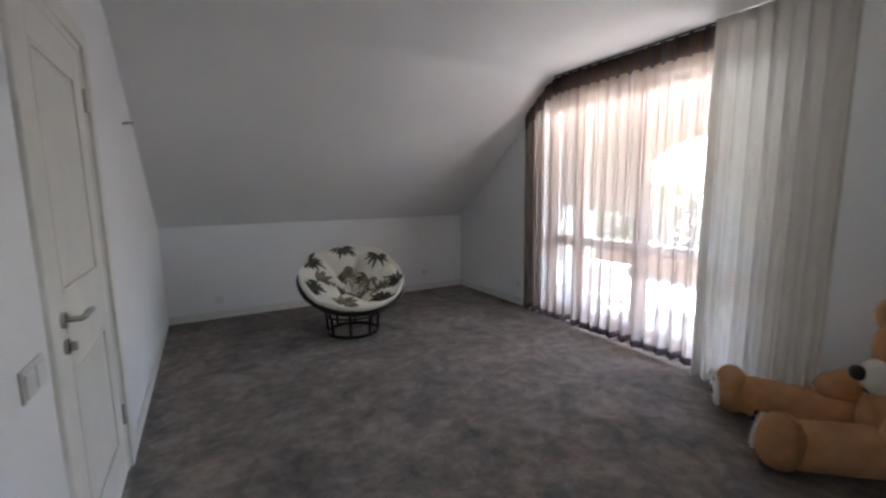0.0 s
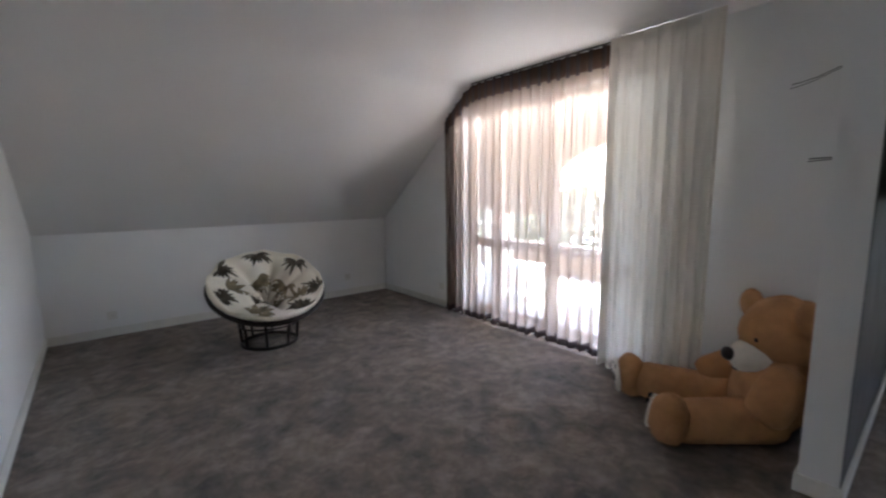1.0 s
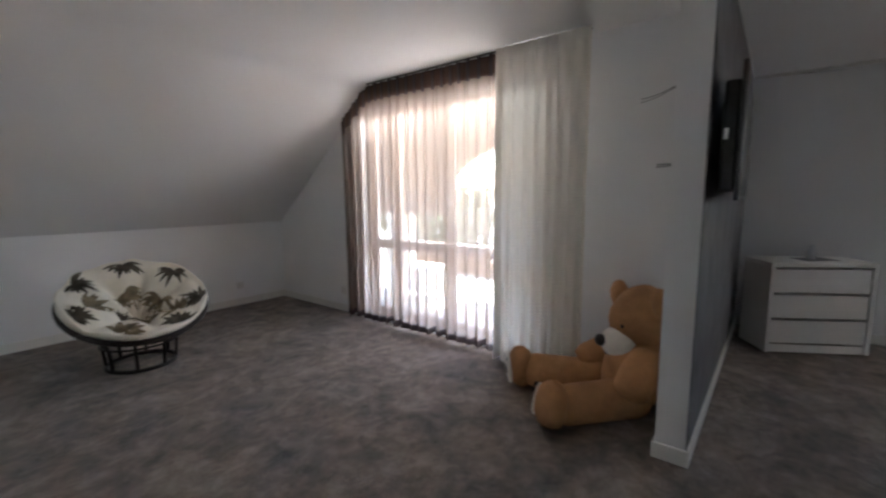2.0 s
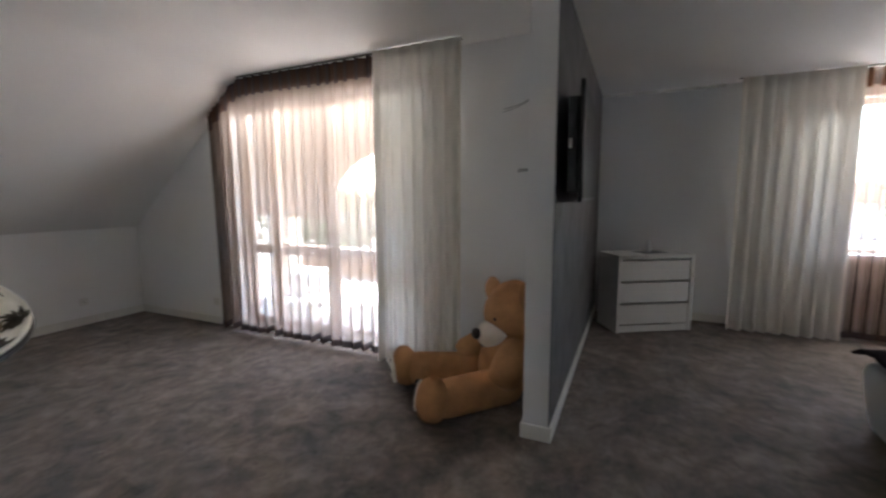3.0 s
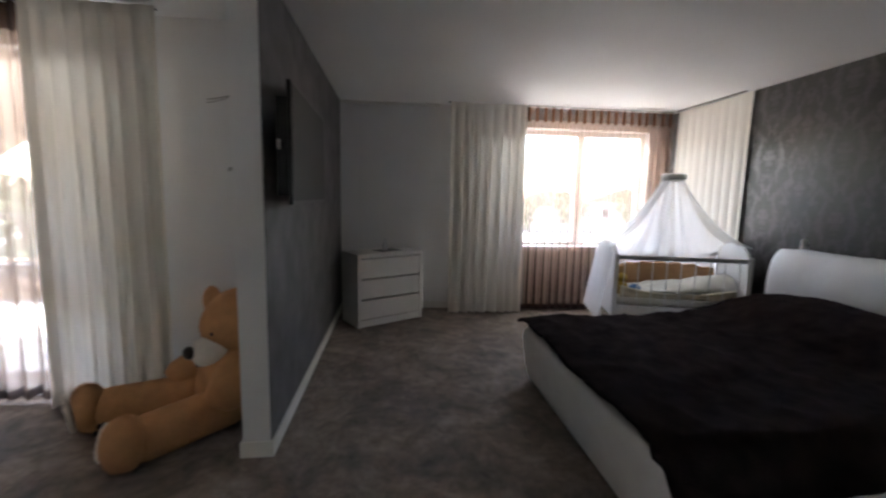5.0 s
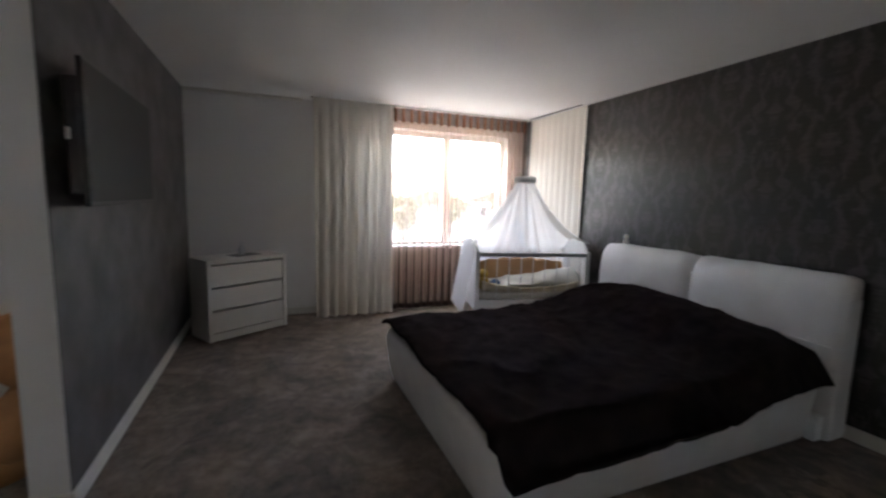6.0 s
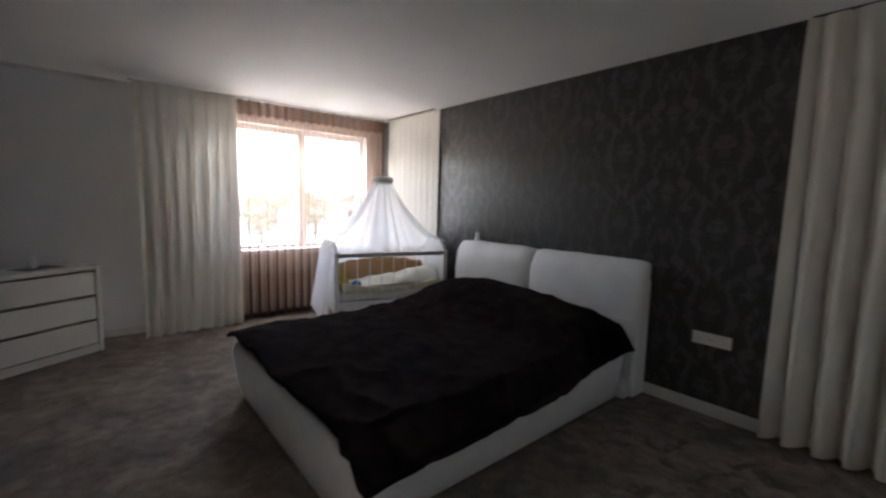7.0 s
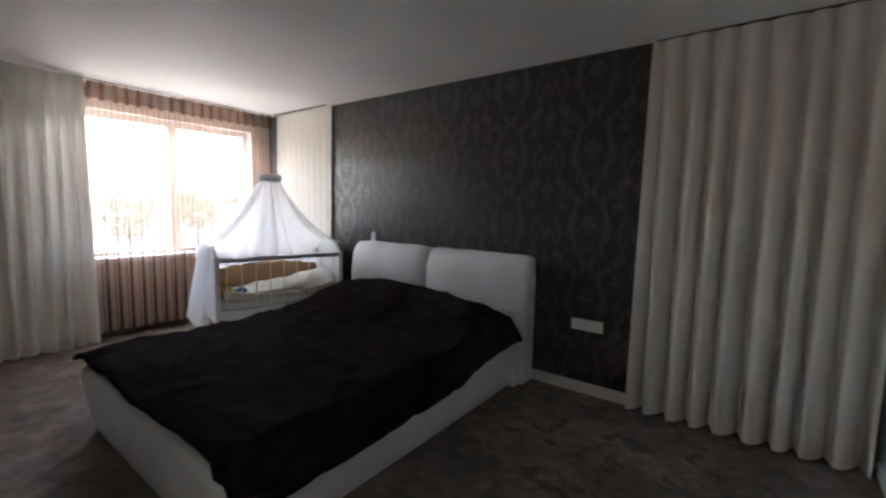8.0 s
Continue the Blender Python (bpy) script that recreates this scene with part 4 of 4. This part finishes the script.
def bed():
    ob = thing("bed", pose(0, 0, 0), "wide white leather upholstered double bed", "bed")
    rings = []
    for z, grow in ((0.012, -0.02), (0.03, 0.0), (0.12, 0.02), (0.24, 0.035), (0.34, 0.045), (0.385, 0.035), (0.40, 0.01), (0.402, -0.04)):
        rings.append(rounded_rect(BX0 - grow, BX1 + grow, BY0, BY1 + grow, 0.11, z))
    part("base", loft(rings), LEATHER, ob, "white leather bed base with rounded corners", True)
    part("mattress", box(BX0 + 0.06, BX1 - 0.06, BY0 + 0.02, BY1 - 0.07, 0.40, 0.455, 0.02, 2), CUSHION, ob)
    part("headboard_frame", box(1.80, 3.79, -3.455, -3.275, 0.0, 0.90, 0.03, 3), LEATHER, ob, smooth=False)
    for x0, x1 in ((1.805, 2.79), (2.80, 3.785)):
        def f(u, v, x0=x0, x1=x1):
            a = v * math.tau
            c, s = math.cos(a), math.sin(a)
            e = abs(2 * u - 1) ** 8
            prof_y = -3.335 + 0.11 * math.copysign(abs(c) ** 0.75, c) * (1 - 0.3 * e)
            lean = 0.05 * max(0, s)
            zz = 0.725 + 0.30 * math.copysign(abs(s) ** 0.6, s) * (1 - 0.05 * e)
            wr = 0.008 * noise.noise(Vector((u * 6, 1.3 * c, 1.3 * s + x0))) + 0.004 * noise.noise(Vector((u * 22, 3 * c, 3 * s + x0)))
            return Vector((x0 + (x1 - x0) * u, max(-3.46, prof_y - lean + wr), zz + wr))
        bm = sheet(28, 36, f)
        bmesh.ops.remove_doubles(bm, verts=bm.verts, dist=0.0004)
        bmesh.ops.holes_fill(bm, edges=bm.edges, sides=60)
        cushion = part("headboard_cushion", bm, LEATHER, ob, "puffy white leather headboard cushion", True)
        part("seam", tube([(x0 + 0.02 + (x1 - x0 - 0.04) * k / 12, -3.222 - 0.004 * math.sin(k), 0.60) for k in range(13)], 0.004, 6), LEATHER, cushion)
    for x, y in ((BX0 + 0.03, -3.27), (BX1 - 0.03, -3.27)):
        part("foot_block", box(x - 0.06, x + 0.06, y - 0.04, y + 0.06, 0, 0.16, 0.01), LEATHER, ob)


bed()


def blanket_top(x, y):
    """Height of the blanket: mattress, two pillows under it and loose creases."""
    z = 0.475
    for px, py, hx, hy, h in ((3.16, -2.90, 0.48, 0.36, 0.22), (2.30, -2.92, 0.48, 0.34, 0.175)):
        d = abs((x - px) / hx) ** 2.6 + abs((y - py) / hy) ** 2.4
        z += h / (1 + d ** 1.6)
    z += 0.016 * noise.noise(Vector((x * 2.2, y * 3.5, 2))) + 0.016 * (1 - abs(noise.noise(Vector((x * 2.6 + y * 1.4, y * 4.2, 8))))) ** 7 + 0.009 * noise.noise(Vector((x * 7 + y * 3, y * 6, 5)))
    return z


def blanket():
    x0, x1, y0, y1 = 1.70, 3.74, -3.19, -0.995

    def f(u, v):
        x = x0 + (x1 - x0) * u
        y = y0 + (y1 - y0) * v
        x += 0.03 * noise.noise(Vector((0, y * 2.2, 4))) * (1 if u < 0.1 or u > 0.9 else 0.3) + 0.08 * (1 - v) * (1 - u) ** 3
        y += 0.02 * noise.noise(Vector((x * 2.4, 0, 7)))
        z = blanket_top(x, y)
        over = max(0.0, (BX0 + 0.02) - x, x - (BX1 - 0.02), (y - (BY1 - 0.03)))
        z -= min(0.15, over * 1.25) if x < BX0 + 0.05 else min(0.075, over * 0.42)
        return Vector((x, y, z))
    ob = solid("blanket", sheet(90, 90, f), BLANKET, Matrix.Identity(4), "dark brown plush blanket spread over the bed", "blanket", smooth=True)
    m = ob.modifiers.new("thick", "SOLIDIFY")
    m.thickness, m.offset = 0.018, 0.0


blanket()
fig = bmesh.new()
tube([(0, 0, 0), (0, 0, 0.006), (0, 0, 0.05), (0, 0, 0.06), (0, 0, 0.075), (0, 0, 0.10), (0, 0, 0.115)], 0.028, 16, fig, taper=[0.9, 1, 0.9, 0.55, 0.8, 0.8, 0.3])
solid("lotion_bottle", fig, SOCKETW, pose(3.62, -3.41, 1.0), "small white bottle standing on the headboard", "bottle", smooth=True)

TANCLOTH = mat("tan_cot_cloth", (0.46, 0.27, 0.14), 0.9, noise_scale=8, amount=0.12, bump=0.3, bump_scale=150)
YELLOW = mat("yellow_plush", (0.55, 0.36, 0.06), 0.9, noise_scale=8, amount=0.15, bump=0.5, bump_scale=120)
BLUE = mat("blue_plush", (0.07, 0.16, 0.34), 0.9, noise_scale=8, amount=0.15, bump=0.5, bump_scale=120)
BEDDING = mat("cream_bedding", (0.72, 0.70, 0.64), 0.9, noise_scale=5, amount=0.06, bump=0.3, bump_scale=120)
GREYRAIL = mat("grey_rail_paint", (0.50, 0.50, 0.51), 0.4, noise_scale=6, amount=0.05)
CX0, CX1, CY0, CY1 = 4.24, 4.80, -3.28, -2.10
COT = pose(CX0, CY1, 0, 0, 0, -14) @ pose(-CX0, -CY1, 0)


def cot():
    ob = thing("baby_cot", COT, "white wooden baby cot with arched end panels", "cot")
    cx = (CX0 + CX1) / 2
    for y in (CY0, CY1):
        out = [(CX0, 0.28), (CX1, 0.28), (CX1, 0.86)]
        out += [(cx + (CX1 - CX0) / 2 * math.cos(radians(a)), 0.86 + 0.15 * math.sin(radians(a))) for a in range(15, 180, 15)]
        out += [(CX0, 0.86)]
        end = part("end_panel", prism(out, 1, y - 0.012, y + 0.012), CRIBW, ob)
        for x in (CX0, CX1):
            part("post", box(x - 0.022, x + 0.022, y - 0.022, y + 0.022, 0.0, 0.90, 0.006, 2), CRIBW, end)
    for x in (CX0, CX1):
        part("top_rail", box(x - 0.016, x + 0.016, CY0 + 0.023, CY1 - 0.023, 0.845, 0.885, 0.005, 2), GREYRAIL, ob, "grey painted top rail")
        part("bottom_rail", box(x - 0.016, x + 0.016, CY0 + 0.023, CY1 - 0.023, 0.31, 0.40, 0.005, 2), CRIBW, ob)
        slat = mesh_of("slat", box(-0.004, 0.004, -0.0045, 0.0045, 0.398, 0.847, 0.002), CRIBW)
        for i in range(9):
            s = new("slat", slat)
            s.parent, s.location = ob, (x, CY0 + 0.08 + i * (CY1 - CY0 - 0.16) / 8, 0)
    part("base_board", box(CX0 + 0.02, CX1 - 0.02, CY0 + 0.02, CY1 - 0.02, 0.36, 0.385), CRIBW, ob)


cot()
solid("cot_mattress", box(CX0 + 0.03, CX1 - 0.03, CY0 + 0.03, CY1 - 0.03, 0, 0.09, 0.03, 3), BEDDING, COT @ pose(0, 0, 0.386), "thin cream mattress inside the cot", "mattress")
quilt = sheet(30, 40, lambda u, v: Vector((CX0 + 0.05 + (CX1 - CX0 - 0.1) * u, CY0 + 0.05 + (CY1 - CY0 - 0.25) * v, 0.52 + 0.16 * max(0, 1 - v * 1.1) * math.sin(u * math.pi) ** 0.5 + 0.03 * noise.noise(Vector((u * 4, v * 6, 1))) + 0.02)))
solid("cot_quilt", quilt, BEDDING, COT, "rumpled cream quilt inside the cot", "quilt", smooth=True).modifiers.new("thick", "SOLIDIFY").thickness = 0.02
bumper = sheet(40, 8, lambda u, v: Vector((CX1 - 0.045 - 0.012 * math.sin(v * math.pi), CY0 + 0.06 + (CY1 - CY0 - 0.12) * u, 0.47 + (0.30 - 0.06 * (2 * u - 1) ** 2 + 0.008 * math.sin(u * 40)) * v)))
solid("cot_bumper", bumper, TANCLOTH, COT, "tan padded bumper along the cot side", "cot bumper", smooth=True).modifiers.new("thick", "SOLIDIFY").thickness = 0.02
nearb = sheet(40, 6, lambda u, v: Vector((CX0 + 0.04 + 0.008 * math.sin(v * math.pi), CY0 + 0.06 + (CY1 - CY0 - 0.12) * u, 0.47 + (0.05 + 0.07 * (2 * u - 1) ** 2) * v)))
solid("cot_bumper", nearb, mat("pale_striped_cloth", (0.62, 0.56, 0.42), 0.9, noise_scale=9, amount=0.3, bump=0.3, bump_scale=120), COT, "pale patterned padded bumper along the cot side", "cot bumper", smooth=True).modifiers.new("thick", "SOLIDIFY").thickness = 0.02
toy = blob((0, 0, 0.07), (0.06, 0.06, 0.075), (0, 0, 0), 20, None, 0.1)
blob((0, 0, 0.17), (0.05, 0.05, 0.048), (0, 0, 0), 20, toy, 0.1)
solid("soft_toy", toy, YELLOW, COT @ pose(4.38, -2.20, 0.475), "small yellow soft toy in the cot", "soft toy", smooth=True)
solid("soft_toy", blob((0, 0, 0.05), (0.05, 0.06, 0.052), (0, 0, 0), 20, None, 0.2), BLUE, COT @ pose(4.42, -2.34, 0.475), "small blue soft toy in the cot", "soft toy", smooth=True)


def canopy():
    rx, ry, rz = 4.477, -2.64, 1.61
    ob = thing("cot_canopy", COT, "white netting canopy draped from a ring over the cot", "canopy")
    part("pole", tube([(CX1 + 0.04, ry, 0.0), (CX1 + 0.04, ry, 1.45), (CX1 - 0.02, ry, 1.60), (rx + 0.1, ry, rz + 0.02)], 0.011, 8), CRIBW, ob, smooth=True)
    part("ring", tube([(rx + 0.08 * math.cos(a), ry + 0.08 * math.sin(a), rz + 0.02) for a in [k * math.tau / 32 for k in range(32)]], 0.010, 8, closed=True), CRIBW, ob, smooth=True)
    bow = bmesh.new()
    for k in range(14):
        a = k * math.tau / 14
        blob((rx + 0.08 * math.cos(a), ry + 0.08 * math.sin(a), rz + 0.025), (0.035, 0.035, 0.04), (0, 0, 0), 10, bow, 0.3)
    part("ruffle", bow, RUFFLE, ob, "gathered white ruffle round the ring", True)
    part("ribbon", tube([(rx - 0.115 * math.cos(a), ry + 0.115 * math.sin(a), rz + 0.01) for a in [radians(k) for k in range(-40, 41, 10)]], 0.010, 6), mat("grey_ribbon", (0.45, 0.45, 0.46), 0.6), ob, "grey ribbon")

    # the cloth runs round three sides and is open towards the bed
    def f(u, v):
        a = radians(-150 + 300 * u)
        top = Vector((rx + 0.08 * math.cos(a), ry + 0.08 * math.sin(a), rz + 0.01))
        s = a / radians(150)
        ey = CY1 + 0.05 if s > 0 else CY0 - 0.03
        k = min(1.0, abs(s) * 1.9)
        if abs(s) < 0.52:
            bot = Vector((CX1 + 0.05, ry + (ey - ry) * k, 0.50))
        else:
            q = (abs(s) - 0.52) / 0.48
            bot = Vector((CX1 + 0.05 - (CX1 - CX0 + 0.02) * q, ey, 0.98 if s < 0 else 0.90 + 0.06 * q))
        w = v ** 1.25
        p = top.lerp(bot, v)
        sag = math.sin(v * math.pi) * 0.10
        p.z -= sag
        fold = 0.016 * math.sin(u * 60 + 2 * noise.noise(Vector((u * 5, v, 0)))) * (0.4 + w)
        out = Vector((math.cos(a), math.sin(a), 0))
        return p + out * fold
    part("net", sheet(150, 20, f), NETTING, ob, "sheer white netting", True)

    def g(u, v):
        x = CX0 - 0.03 + (CX1 - CX0 + 0.08) * u
        w = 1 - v
        y = CY1 + 0.045 + 0.02 * math.sin(u * 38) * (0.4 + w) + 0.10 * w
        top = 0.905 + 0.11 * math.sin(u * math.pi)
        return Vector((x + 0.05 * w * (u - 0.3), y, 0.26 + (top - 0.26) * v))
    part("net_end", sheet(70, 12, g), NETTING, ob, "netting hanging over the cot end", True)


canopy()
